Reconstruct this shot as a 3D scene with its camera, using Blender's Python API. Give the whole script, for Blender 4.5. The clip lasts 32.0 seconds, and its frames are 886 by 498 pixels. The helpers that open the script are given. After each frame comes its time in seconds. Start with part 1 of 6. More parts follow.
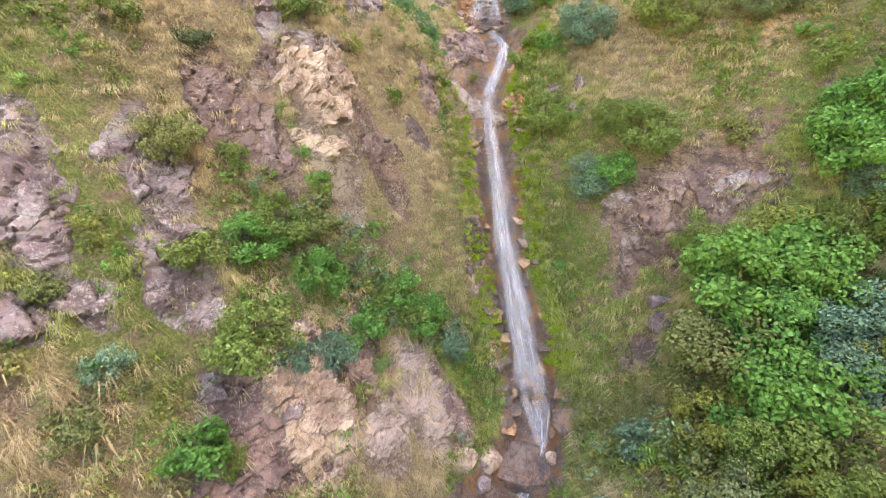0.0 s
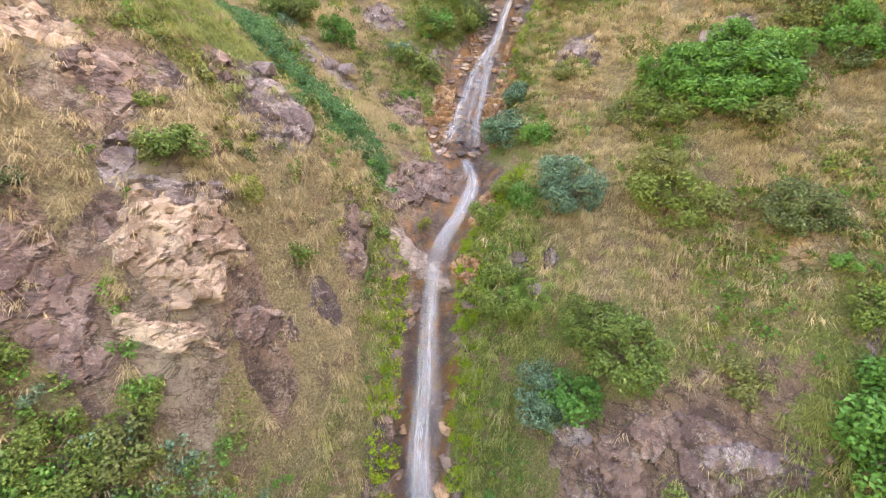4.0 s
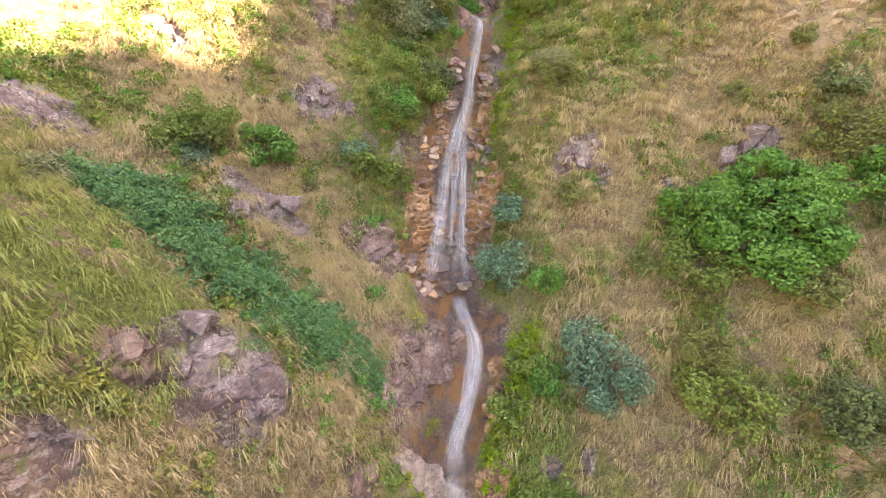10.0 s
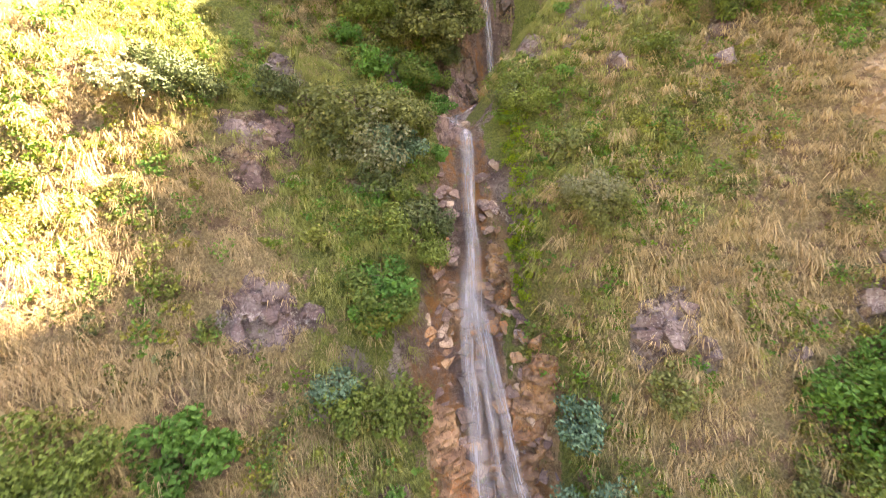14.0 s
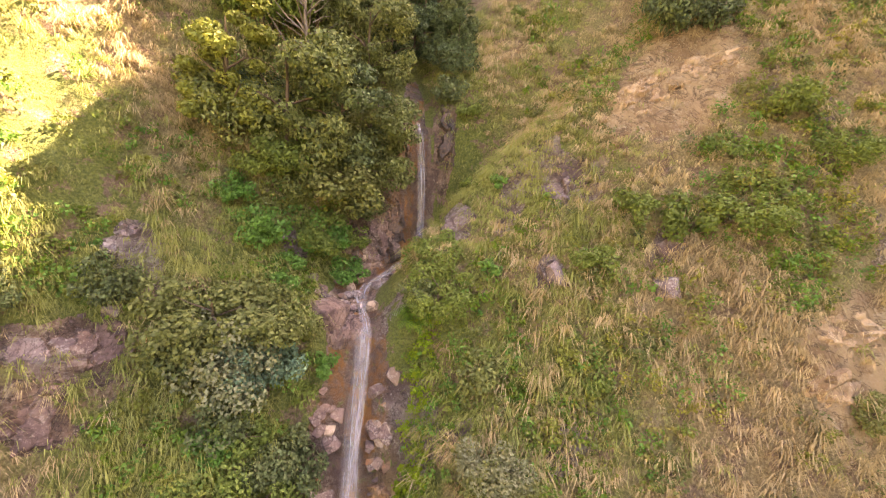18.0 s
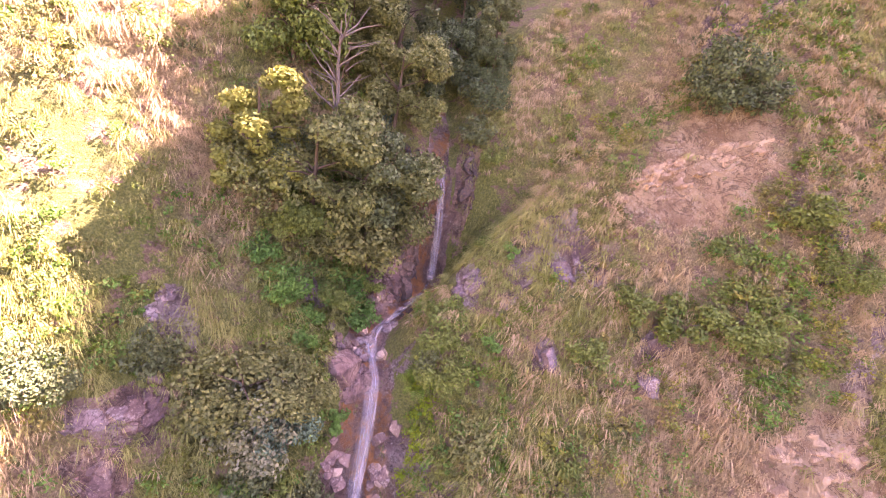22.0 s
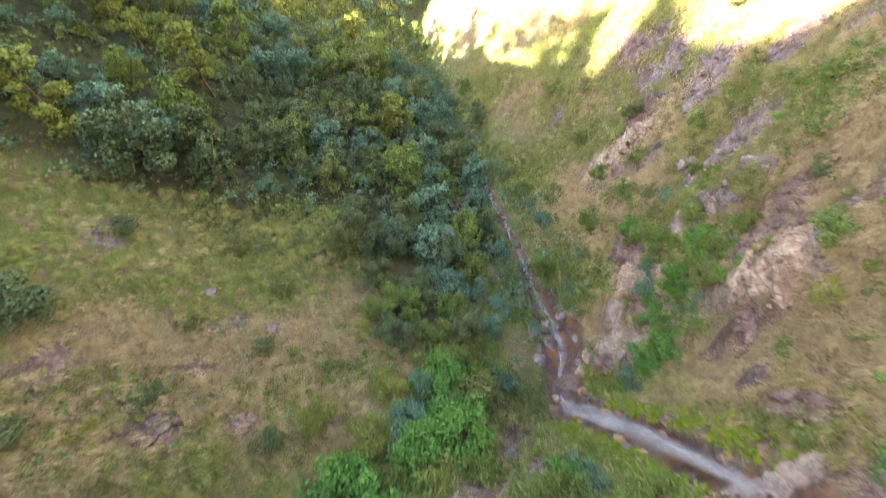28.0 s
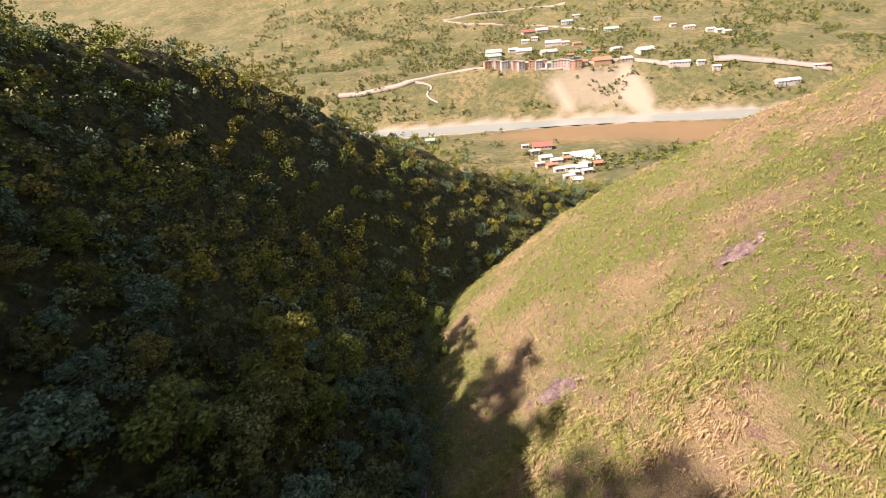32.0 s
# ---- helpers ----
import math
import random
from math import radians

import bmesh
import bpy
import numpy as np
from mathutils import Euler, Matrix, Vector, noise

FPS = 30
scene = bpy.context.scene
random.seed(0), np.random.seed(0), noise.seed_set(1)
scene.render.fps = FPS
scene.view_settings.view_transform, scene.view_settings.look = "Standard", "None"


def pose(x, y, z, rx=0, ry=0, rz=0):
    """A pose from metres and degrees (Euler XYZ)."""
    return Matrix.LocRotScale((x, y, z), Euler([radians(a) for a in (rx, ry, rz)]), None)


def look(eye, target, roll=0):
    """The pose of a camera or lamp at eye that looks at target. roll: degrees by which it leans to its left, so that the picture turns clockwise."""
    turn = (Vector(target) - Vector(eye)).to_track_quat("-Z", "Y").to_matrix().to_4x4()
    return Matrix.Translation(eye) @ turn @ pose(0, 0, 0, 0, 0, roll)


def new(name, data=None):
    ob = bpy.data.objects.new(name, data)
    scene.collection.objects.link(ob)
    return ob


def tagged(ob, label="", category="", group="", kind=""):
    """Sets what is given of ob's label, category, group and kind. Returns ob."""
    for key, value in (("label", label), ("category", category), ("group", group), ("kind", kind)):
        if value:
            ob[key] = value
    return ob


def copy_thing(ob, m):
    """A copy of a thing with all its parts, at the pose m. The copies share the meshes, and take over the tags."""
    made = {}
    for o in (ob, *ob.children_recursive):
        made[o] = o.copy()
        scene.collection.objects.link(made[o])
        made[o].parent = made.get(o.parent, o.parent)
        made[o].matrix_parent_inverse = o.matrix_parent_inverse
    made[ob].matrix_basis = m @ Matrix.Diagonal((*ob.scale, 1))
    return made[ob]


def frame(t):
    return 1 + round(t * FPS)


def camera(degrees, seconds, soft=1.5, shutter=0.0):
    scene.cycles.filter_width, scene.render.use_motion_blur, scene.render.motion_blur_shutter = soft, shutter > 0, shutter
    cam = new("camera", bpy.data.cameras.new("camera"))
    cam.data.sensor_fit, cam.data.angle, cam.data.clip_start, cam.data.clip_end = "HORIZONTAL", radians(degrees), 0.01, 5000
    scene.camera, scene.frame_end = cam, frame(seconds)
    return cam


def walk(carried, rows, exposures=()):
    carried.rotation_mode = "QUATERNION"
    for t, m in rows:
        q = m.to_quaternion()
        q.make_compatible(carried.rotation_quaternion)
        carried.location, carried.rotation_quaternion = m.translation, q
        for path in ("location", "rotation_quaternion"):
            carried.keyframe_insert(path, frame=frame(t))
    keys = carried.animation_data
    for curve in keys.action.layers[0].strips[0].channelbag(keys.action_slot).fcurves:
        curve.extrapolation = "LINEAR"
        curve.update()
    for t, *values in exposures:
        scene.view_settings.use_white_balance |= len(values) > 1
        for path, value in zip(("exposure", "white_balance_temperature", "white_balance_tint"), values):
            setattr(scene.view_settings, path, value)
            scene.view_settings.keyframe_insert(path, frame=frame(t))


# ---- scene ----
cam = camera(91.3, 32.0, soft=0.9, shutter=0.22)

PATH = [
    (0, (-0.082, 0.031, -0.079), (-0.083, 1.914, -0.752), 0.1),
    (0.5, (0.077, 0.86, 0.39), (0.076, 2.761, -0.23), -1.2),
    (1, (0.323, 1.703, 0.84), (0.322, 3.626, 0.287), -1.9),
    (1.5, (0.653, 2.514, 1.33), (0.651, 4.447, 0.815), -1.5),
    (2, (1.072, 3.292, 1.846), (1.066, 5.227, 1.34), -0.6),
    (2.5, (1.447, 4.033, 2.399), (1.442, 5.968, 1.894), 0.9),
    (3, (1.891, 4.777, 2.956), (1.877, 6.714, 2.456), 2.8),
    (3.5, (2.235, 5.482, 3.599), (2.222, 7.418, 3.095), 5.9),
    (5.5, (2.436, 8.089, 6.109), (2.444, 10.023, 5.6), 14.0),
    (6, (2.181, 8.628, 6.729), (2.197, 10.563, 6.226), 13.7),
    (6.5, (1.747, 9.184, 7.397), (1.802, 11.121, 6.902), 12.3),
    (7, (1.229, 9.689, 8.023), (1.344, 11.628, 7.548), 10.1),
    (7.5, (0.667, 10.212, 8.655), (0.846, 12.148, 8.183), 7.9),
    (8, (0.131, 10.682, 9.281), (0.371, 12.597, 8.757), 6.7),
    (8.5, (-0.346, 11.157, 9.859), (-0.045, 13.034, 9.237), 7.2),
    (9, (-0.79, 11.662, 10.408), (-0.439, 13.503, 9.709), 8.0),
    (9.5, (-1.184, 12.195, 10.902), (-0.798, 14.015, 10.17), 8.5),
    (10, (-1.533, 12.805, 11.388), (-1.111, 14.605, 10.626), 8.0),
    (10.5, (-1.834, 13.486, 11.886), (-1.358, 15.25, 11.072), 7.3),
    (11, (-2.031, 14.2, 12.298), (-1.513, 15.928, 11.434), 7.4),
    (11.5, (-2.227, 15.086, 12.704), (-1.673, 16.776, 11.789), 7.8),
    (12, (-2.343, 16.055, 13.019), (-1.762, 17.731, 12.095), 8.2),
    (12.5, (-2.429, 17.129, 13.352), (-1.828, 18.816, 12.462), 7.4),
    (13, (-2.43, 18.376, 13.688), (-1.815, 20.096, 12.875), 5.5),
    (13.5, (-2.307, 19.605, 14.122), (-1.683, 21.352, 13.376), 3.1),
    (14, (-2.071, 20.87, 14.552), (-1.427, 22.656, 13.924), 0.3),
    (14.5, (-1.692, 22.001, 15.099), (-1.027, 23.819, 14.596), -0.6),
    (15, (-1.25, 22.989, 15.66), (-0.571, 24.829, 15.267), 0.1),
    (15.5, (-0.8, 23.757, 16.135), (-0.082, 25.614, 15.949), 0.9),
    (17.5, (0.549, 24.535, 18.795), (1.385, 26.336, 18.556), 5.9),
    (18, (1.04, 24.235, 19.446), (1.843, 25.997, 18.947), 7.8),
    (18.5, (1.275, 24.002, 20.049), (2.058, 25.734, 19.428), 10.2),
    (19, (1.473, 23.842, 20.723), (2.227, 25.569, 20.054), 14.7),
    (19.5, (1.554, 23.795, 21.407), (2.291, 25.522, 20.718), 16.9),
    (20, (1.518, 23.868, 22.057), (2.254, 25.593, 21.361), 17.1),
    (20.5, (1.326, 24.068, 22.706), (2.07, 25.769, 21.961), 17.0),
    (21, (1.068, 24.406, 23.318), (1.818, 26.068, 22.496), 16.8),
    (21.5, (0.703, 24.889, 23.848), (1.464, 26.527, 22.989), 16.6),
    (22, (0.346, 25.451, 24.328), (1.133, 27.08, 23.475), 14.7),
    (22.5, (-0.038, 26.137, 24.774), (0.809, 27.735, 23.921), 11.3),
    (23, (-0.302, 26.909, 25.217), (0.569, 28.443, 24.275), 8.5),
    (23.5, (-0.49, 27.744, 25.543), (0.402, 29.22, 24.529), 3.9),
    (24, (-0.422, 28.533, 25.85), (0.556, 29.954, 24.838), -5.4),
    (24.5, (-0.016, 29.185, 26.162), (1.122, 30.469, 25.135), -20.5),
    (26.5, (5.85, 27.2, 24.0), (6.65, 27.47, 22.19), -116.5),
    (27, (7.417, 24.434, 23.106), (7.865, 24.385, 21.158), -105.9),
    (27.5, (8.0, 21.9, 20.6), (8.11, 21.28, 18.7), -40.8),
    (28, (7.35, 20.15, 17.75), (7.2, 18.994, 16.126), -27.0),
    (28.5, (6.37, 16.948, 14.559), (5.985, 15.476, 13.261), -23.0),
    (29, (4.56, 12.289, 12.404), (4.042, 10.684, 11.329), -20.5),
    (29.5, (2.549, 8.176, 10.835), (2.027, 6.508, 9.864), -16.9),
    (30, (0.474, 4.311, 9.725), (0.009, 2.613, 8.778), -11.5),
    (30.5, (-1.784, 0.514, 9.041), (-2.221, -1.196, 8.1), -7.7),
    (31, (-4.094, -3.6, 8.455), (-4.518, -5.323, 7.532), -6.5),
    (31.5, (-6.22, -7.624, 8.04), (-6.636, -9.357, 7.132), -6.1),
    (32, (-8.116, -11.564, 7.784), (-8.526, -13.305, 6.888), -5.3),
]
EXPOSURES = [(0, 4.78, 9100, 16), (3, 4.68, 9000, 16), (6, 4.5, 9300, 19), (12, 4.25, 9500, 19), (18, 4.15, 10900, 31), (20.2, 4.25, 10900, 31), (21, 4.45, 7700, 52), (23, 3.95, 7900, 74), (24.4, 3.85, 9000, 50), (26.5, 3.85, 10800, 13), (27.1, 3.95, 10500, 12), (27.8, 4.15, 8200, 10), (28.5, 4.3, 7700, 10), (29.2, 3.5, 7100, 14), (30, 1.95, 7100, 22), (30.6, 1.5, 7600, 25), (32, 1.1, 7900, 30)]
walk(cam, [(t, look(eye, target, roll)) for t, eye, target, roll in PATH], EXPOSURES)

# ---- sky and sun ----
SUN_ELEVATION, SUN_TURN = 47.25, 7.0  # degrees up, and from +x towards +y
to_sun = Vector((math.cos(radians(SUN_ELEVATION)) * math.cos(radians(SUN_TURN)),
                 math.cos(radians(SUN_ELEVATION)) * math.sin(radians(SUN_TURN)), math.sin(radians(SUN_ELEVATION))))
world = bpy.data.worlds.new("sky")
scene.world = world
world.use_nodes = True
wn = world.node_tree.nodes
sky = wn.new("ShaderNodeTexSky")
sky.sky_type, sky.sun_disc = "NISHITA", False
sky.sun_elevation, sky.sun_rotation = radians(SUN_ELEVATION), radians(90 - SUN_TURN)
sky.air_density, sky.dust_density = 1.0, 2.0
wn["Background"].inputs["Strength"].default_value = 0.07
world.node_tree.links.new(sky.outputs[0], wn["Background"].inputs["Color"])
sun_data = bpy.data.lights.new("sun", "SUN")
sun_data.energy, sun_data.angle, sun_data.color = 4.8, radians(0.53), (1.0, 0.93, 0.82)
sun = new("sun", sun_data)
sun.rotation_mode = "QUATERNION"
sun.rotation_quaternion = to_sun.to_track_quat("Z", "Y")

# ---- shape of the land ----
rng = np.random.default_rng(7)
LATTICE = rng.random((256, 256))


def vnoise(x, y, shift=0):
    """Smooth value noise, -1 to 1."""
    x, y = np.asarray(x, float) + shift * 17.3, np.asarray(y, float) + shift * 9.1
    i, j = np.floor(x).astype(int), np.floor(y).astype(int)
    u, v = x - i, y - j
    u, v = u * u * (3 - 2 * u), v * v * (3 - 2 * v)
    a, b = LATTICE[i & 255, j & 255], LATTICE[(i + 1) & 255, j & 255]
    c, d = LATTICE[i & 255, (j + 1) & 255], LATTICE[(i + 1) & 255, (j + 1) & 255]
    return ((a * (1 - u) + b * u) * (1 - v) + (c * (1 - u) + d * u) * v) * 2 - 1


def fbm(x, y, shift=0, octaves=4, gain=0.5):
    total, amp, f = 0.0, 1.0, 1.0
    for k in range(octaves):
        total = total + amp * vnoise(np.asarray(x) * f, np.asarray(y) * f, shift + k * 3)
        amp, f = amp * gain, f * 2.03
    return total


def smooth(a, b, x):
    t = np.clip((x - a) / (b - a), 0, 1)
    return t * t * (3 - 2 * t)


def softmin(a, b, k):
    h = np.clip(0.5 + 0.5 * (b - a) / k, 0, 1)
    return b * (1 - h) + a * h - k * h * (1 - h)


# the stream's line from the valley mouth up to the head: y, x, z
STREAM = [
    (-260, -300, -72), (-160, -190, -60), (-120, -105, -50), (-100, -58, -43.5), (-83, -34, -37.5), (-68, -20, -33), (-56, -14, -29.6), (-37, -11, -25.6),
    (-17, -5.8, -21.2), (0, -1.5, -18), (10, 1.2, -16), (13.6, 3.4, -13.9), (14.9, 3.9, -12.9), (18.1, 2.8, -7.6), (22.3, 2.0, -0.6),
    (22.9, 2.05, -0.2), (24.0, 2.7, 1.0), (25.6, 3.1, 2.2), (27.3, 2.5, 3.1), (27.9, 2.3, 3.6), (31, 2.7, 7.2), (33.2, 3.3, 9.3), (35.7, 4.15, 13.5),
    (37.6, 4.2, 13.9), (38.6, 5.0, 14.1), (39.5, 6.7, 14.7), (40.2, 7.25, 15.3), (40.9, 7.0, 18.9), (42.6, 7.2, 20.6), (46, 8, 23), (60, 8, 31), (90, 8, 45), (140, 10, 70), (400, 10, 150)]
DENSE = np.arange(-300, 420, 0.2)
line = np.array(STREAM)
LINE_X, LINE_Z = np.interp(DENSE, line[:, 0], line[:, 1]), np.interp(DENSE, line[:, 0], line[:, 2])


def blur(values, width):
    n = max(int(width / 0.2), 1) | 1
    return np.convolve(np.pad(values, n // 2, mode="edge"), np.ones(n) / n, "valid")


LINE_X, LINE_Z, TREND = blur(LINE_X, 0.8), blur(LINE_Z, 0.4), blur(blur(LINE_Z, 5.0), 5.0)


def stream_at(y):
    return np.interp(y, DENSE, LINE_X), np.interp(y, DENSE, LINE_Z)


RIVER = Vector((-0.229, -0.973))  # heading from the gorge to the main valley


def far_axes(x, y):
    """q: metres out along the heading, p: metres to the right of it."""
    q = RIVER[0] * (x + 8) + RIVER[1] * (y + 11.5)
    p = RIVER[1] * (x + 8) - RIVER[0] * (y + 11.5)
    return p, q


def river_q(p):
    return 511 - 0.15 * p + 6 * np.sin(p / 90)


def far_land(x, y):
    p, q = far_axes(x, y)
    r = q - river_q(p)
    near = np.interp(r, [-420, -300, -180, -60, -26, -20], [-66, -82, -89, -93, -94, -95])
    bank = np.interp(r, [20, 28, 50, 100, 118, 175, 330, 700, 1400, 3000], [-95, -93, -84, -46, -41, -33, 6, 130, 420, 900])
    z = np.where(r < 0, near, bank)
    z = np.where(np.abs(r) < 20, -96.5, z)
    rough = smooth(24, 120, np.abs(r))
    z = z + rough * (5 * fbm(x / 130, y / 130, 3, 4) + smooth(300, 900, np.abs(r)) * 60 * fbm(x / 420, y / 420, 5, 4))
    rows = smooth(150, 260, r)
    step = 3.2
    terrace = np.floor(z / step) * step + step * smooth(0.7, 1.0, z / step - np.floor(z / step))
    return z * (1 - 0.6 * rows) + terrace * 0.6 * rows


def land(x, y, detail=True):
    """Height of the ground."""
    x, y = np.asarray(x, float), np.asarray(y, float)
    xs, zs = stream_at(y)
    trend = np.interp(y, DENSE, TREND)
    d = x - xs
    side = smooth(1.2, 5.0, np.abs(d))
    bed = np.interp(y, [-60, 8, 14, 22, 24, 27, 28, 33, 35.5, 39, 41], [0.5, 0.5, 0.7, 0.5, 0.6, 0.6, 1.0, 0.8, 0.5, 0.5, 0.35])
    d = np.sign(d) * np.maximum(np.abs(d) - bed, 0)
    base = zs * (1 - side) + trend * side
    # walls right (+x) and left (-x) of the stream
    k2 = np.interp(y, [-130, -118, -105, -83, -57, -40, -17, 0, 10, 18, 22, 30, 36, 44, 60, 90], [0.3, 0.38, 0.66, 1.14, 1.2, 1.1, 0.86, 0.85, 0.8, 0.55, 0.5, 0.72, 0.85, 1.0, 1.0, 0.8])
    k1 = np.interp(y, [-60, 0, 12, 20, 30, 40], [1.1, 0.9, 0.9, 0.95, 1.0, 1.2])
    right = k2 * d + (k1 - k2) * 4 * (1 - np.exp(-np.abs(d) / 4))
    right = right + np.interp(y, [-40, -25, 11, 19, 29, 34, 37.5, 40], [0, 0.62, 0.62, 0.95, 1.0, 1.0, 0.5, 0.1]) * np.maximum(d - 18, 0)
    kl = np.interp(y, [-130, -90, -56, -17, 0, 8, 12, 19, 22, 25, 29, 33, 36, 40, 46, 60, 90], [0.4, 0.6, 0.72, 0.74, 0.78, 1.1, 1.2, 1.2, 1.0, 0.6, 0.4, 0.3, 0.34, 0.36, 0.42, 0.6, 0.7])
    left = kl * -d
    far = -d
    left = np.where(far > 14, kl * 14 + np.interp(y, [-60, 0, 15, 25, 40, 60], [0.72, 0.75, 0.8, 0.85, 0.8, 0.8]) * (far - 14), left)
    right = right + 5.6 * smooth(30, 46, d) * smooth(28, 36, y) - np.maximum(d - 84, 0) * (0.27 * smooth(4, 18, y) + 1.4 * smooth(20, 36, y))
    z = base + np.where(d > 0, right, left)
    # crests: the grass spur on -x dips towards the main valley; the wooded spur on +x curls round
    crest = np.interp(y, [-140, -90, -71, -50, -36, 0, 40], [-60, -36, -21, -5, 7, 38, 90]) - 0.55 * np.maximum(-x - 54, 0)
    z = np.where(d < 0, softmin(z, crest, 5.0), z)
    crest = np.interp(y, [-160, -125, -112, -105, -95, -83, -57, -30, 0, 30], [-60, -42, -30, -14, -4, 5, 12, 42, 100, 260])
    z = np.where(d > 0, softmin(z, crest + 0.06 * np.abs(d), 4.0), z)
    if detail:
        steep = smooth(0.8, 3.0, np.abs(d))
        z = z + steep * (0.4 * fbm(x / 6.5, y / 6.5, 1, 3) + 0.22 * fbm(x / 1.7, y / 1.7, 2, 3) + 0.1 * np.abs(vnoise(x * 1.6, y * 1.9, 12))) * np.interp(np.hypot(x, y - 20), [60, 200], [1, 3])
        z = z + BUMPS(x, y) * smooth(0.4, 1.8, np.abs(d))
        # layered rock either side of the falls
        band = smooth(2.5, 1.5, np.abs(d)) * np.maximum(smooth(26.8, 27.6, y) * smooth(35.4, 34.4, y), 0.8 * smooth(14, 15.2, y) * smooth(22.4, 21.6, y))
        layer = z / 0.42 + 0.5 * vnoise(x * 1.3, y * 0.7, 9) + 0.25 * vnoise(x * 3.1, y * 2.2, 10)
        whole = np.floor(layer)
        z = z + band * 0.42 * (whole + smooth(0.62, 1.0, layer - whole) - layer + 0.35)
    p, q = far_axes(x, y)
    w = smooth(100, 190, q - 0.25 * np.abs(p + 40))
    return z * (1 - w) + far_land(x, y) * w


def knoll(x, y, cx, cy, rx, ry, h, turn=0.0):
    c, s = math.cos(radians(turn)), math.sin(radians(turn))
    u, v = (x - cx) * c + (y - cy) * s, -(x - cx) * s + (y - cy) * c
    return h * np.exp(-((u / rx) ** 2 + (v / ry) ** 2))


# bare rock: x, y, half width and half height on the face, turn in degrees, how far it stands proud
ROCK_CREAM_1 = [(-4.4, 17, 1.55, 1.6, -6, 0.45), (-4.3, 16.2, 1.6, 0.4, -25, 0.25), (-8.8, 17.5, 2.13, 0.99, -14, 0.3)]
ROCK_GREY_1 = [(-4.8, 17.5, 1.5, 0.44, 4, 0.75), (-7.5, 11.4, 1.07, 1.99, 0, 0.4), (-8.1, 12.7, 0.71, 0.73, -10, 0.5), (-10.4, 10.3, 0.95, 0.59, 42, 0.6), (-9.9, 10.2, 0.55, 0.89, -9, 0.4), (-9.8, 8.8, 0.62, 0.93, 19, 0.5), (-9.1, 12.1, 0.5, 0.72, -6, 0.5), (-9, 9.7, 0.68, 0.57, 8, 0.3), (-10.8, 11.2, 0.37, 0.68, -3, 0.3), (11.9, 16.7, 1.24, 0.71, 12, 0.4), (-6.5, 9.9, 0.51, 0.76, -27, 0.35), (-4.7, 10.8, 0.67, 0.76, -11, 0.35), (8.5, 15.1, 0.52, 0.58, 31, 0.5), (7.4, 18.2, 0.67, 0.49, 7, 0.3)]
ROCK_GREY_2 = [(-4.1, 21.5, 1.63, 0.91, -38, 0.4), (-6.3, 19.1, 0.78, 0.46, -33, 0.35), (-3.3, 21.6, 0.56, 0.71, -18, 0.35), (-6.2, 17.3, 0.59, 0.76, 7, 0.35), (-4.9, 17.5, 1.22, 0.28, -16, 0.55), (-1.2, 19.5, 0.66, 0.48, -7, 0.2), (-4.5, 27.5, 1.71, 0.41, -13, 0.5), (-5, 26.8, 0.55, 0.48, -3, 0.5), (-2.9, 31.4, 1.12, 0.91, 8, 0.3), (7, 28.6, 0.82, 0.75, 8, 0.4), (7.8, 27.7, 0.39, 0.42, 9, 0.4), (13, 26.7, 1.02, 0.46, 42, 0.4), (12, 26.8, 0.41, 0.49, 9, 0.4), (9.9, 26.9, 0.29, 0.27, 10, 0.5)]
ROCK_GREY_3 = [(6.3, 21.8, 0.28, 0.43, 17, 0.35), (5.1, 21.9, 0.45, 0.3, 9, 0.3), (-8.3, 31.5, 0.94, 0.79, 17, 0.3), (-10.1, 26.7, 1.5, 1.05, 11, 0.3), (9.2, 34.2, 0.45, 0.72, 34, 0.25), (12.7, 33.3, 0.61, 0.43, 40, 0.25), (10.3, 36.2, 0.56, 0.68, 21, 0.2), (-2.3, 37.2, 0.19, 0.25, 3, 0.6), (-2.9, 35.1, 1.34, 0.43, -15, 0.25), (7.4, 37.3, 0.8, 0.49, 72, 0.25), (2.3, 38.5, 0.41, 0.39, -2, 0.2), (-2.8, 31.4, 0.4, 0.51, -15, 0.3), (-1.8, 31.4, 0.44, 0.42, -15, 0.3), (7, 28.8, 0.88, 0.46, 9, 0.25)]
ROCK_GREY_4 = [(-2, 37.6, 0.29, 0.23, 1, 0.3)]
ROCK_BROWN_1 = [(-7.6, 15.1, 1.01, 1.69, -21, 0.4), (-2.9, 17.9, 1.5, 0.75, -20, 0.35), (0.3, 13.9, 0.89, 1.73, -22, 0.35), (10.3, 17.4, 3.2, 1.35, 21, 0.35), (7.7, 17.3, 0.77, 1.44, 30, 0.3), (7.8, 14.9, 1.05, 0.67, 34, 0.25), (1.4, 18.1, 0.55, 1.82, -7, 0.3), (-7, 18.2, 1.28, 0.95, -39, 0.35), (-5.8, 20.9, 0.7, 0.61, -13, 0.4), (-6, 16.5, 0.57, 0.59, 4, 0.3), (-0.9, 21, 0.6, 1.4, -10, 0.6), (-0.4, 27.8, 1.4, 0.8, -60, 0.55), (1.3, 25, 1.9, 1.1, -17, 0.5), (0.4, 23.7, 0.94, 1.3, -74, 0.5)]
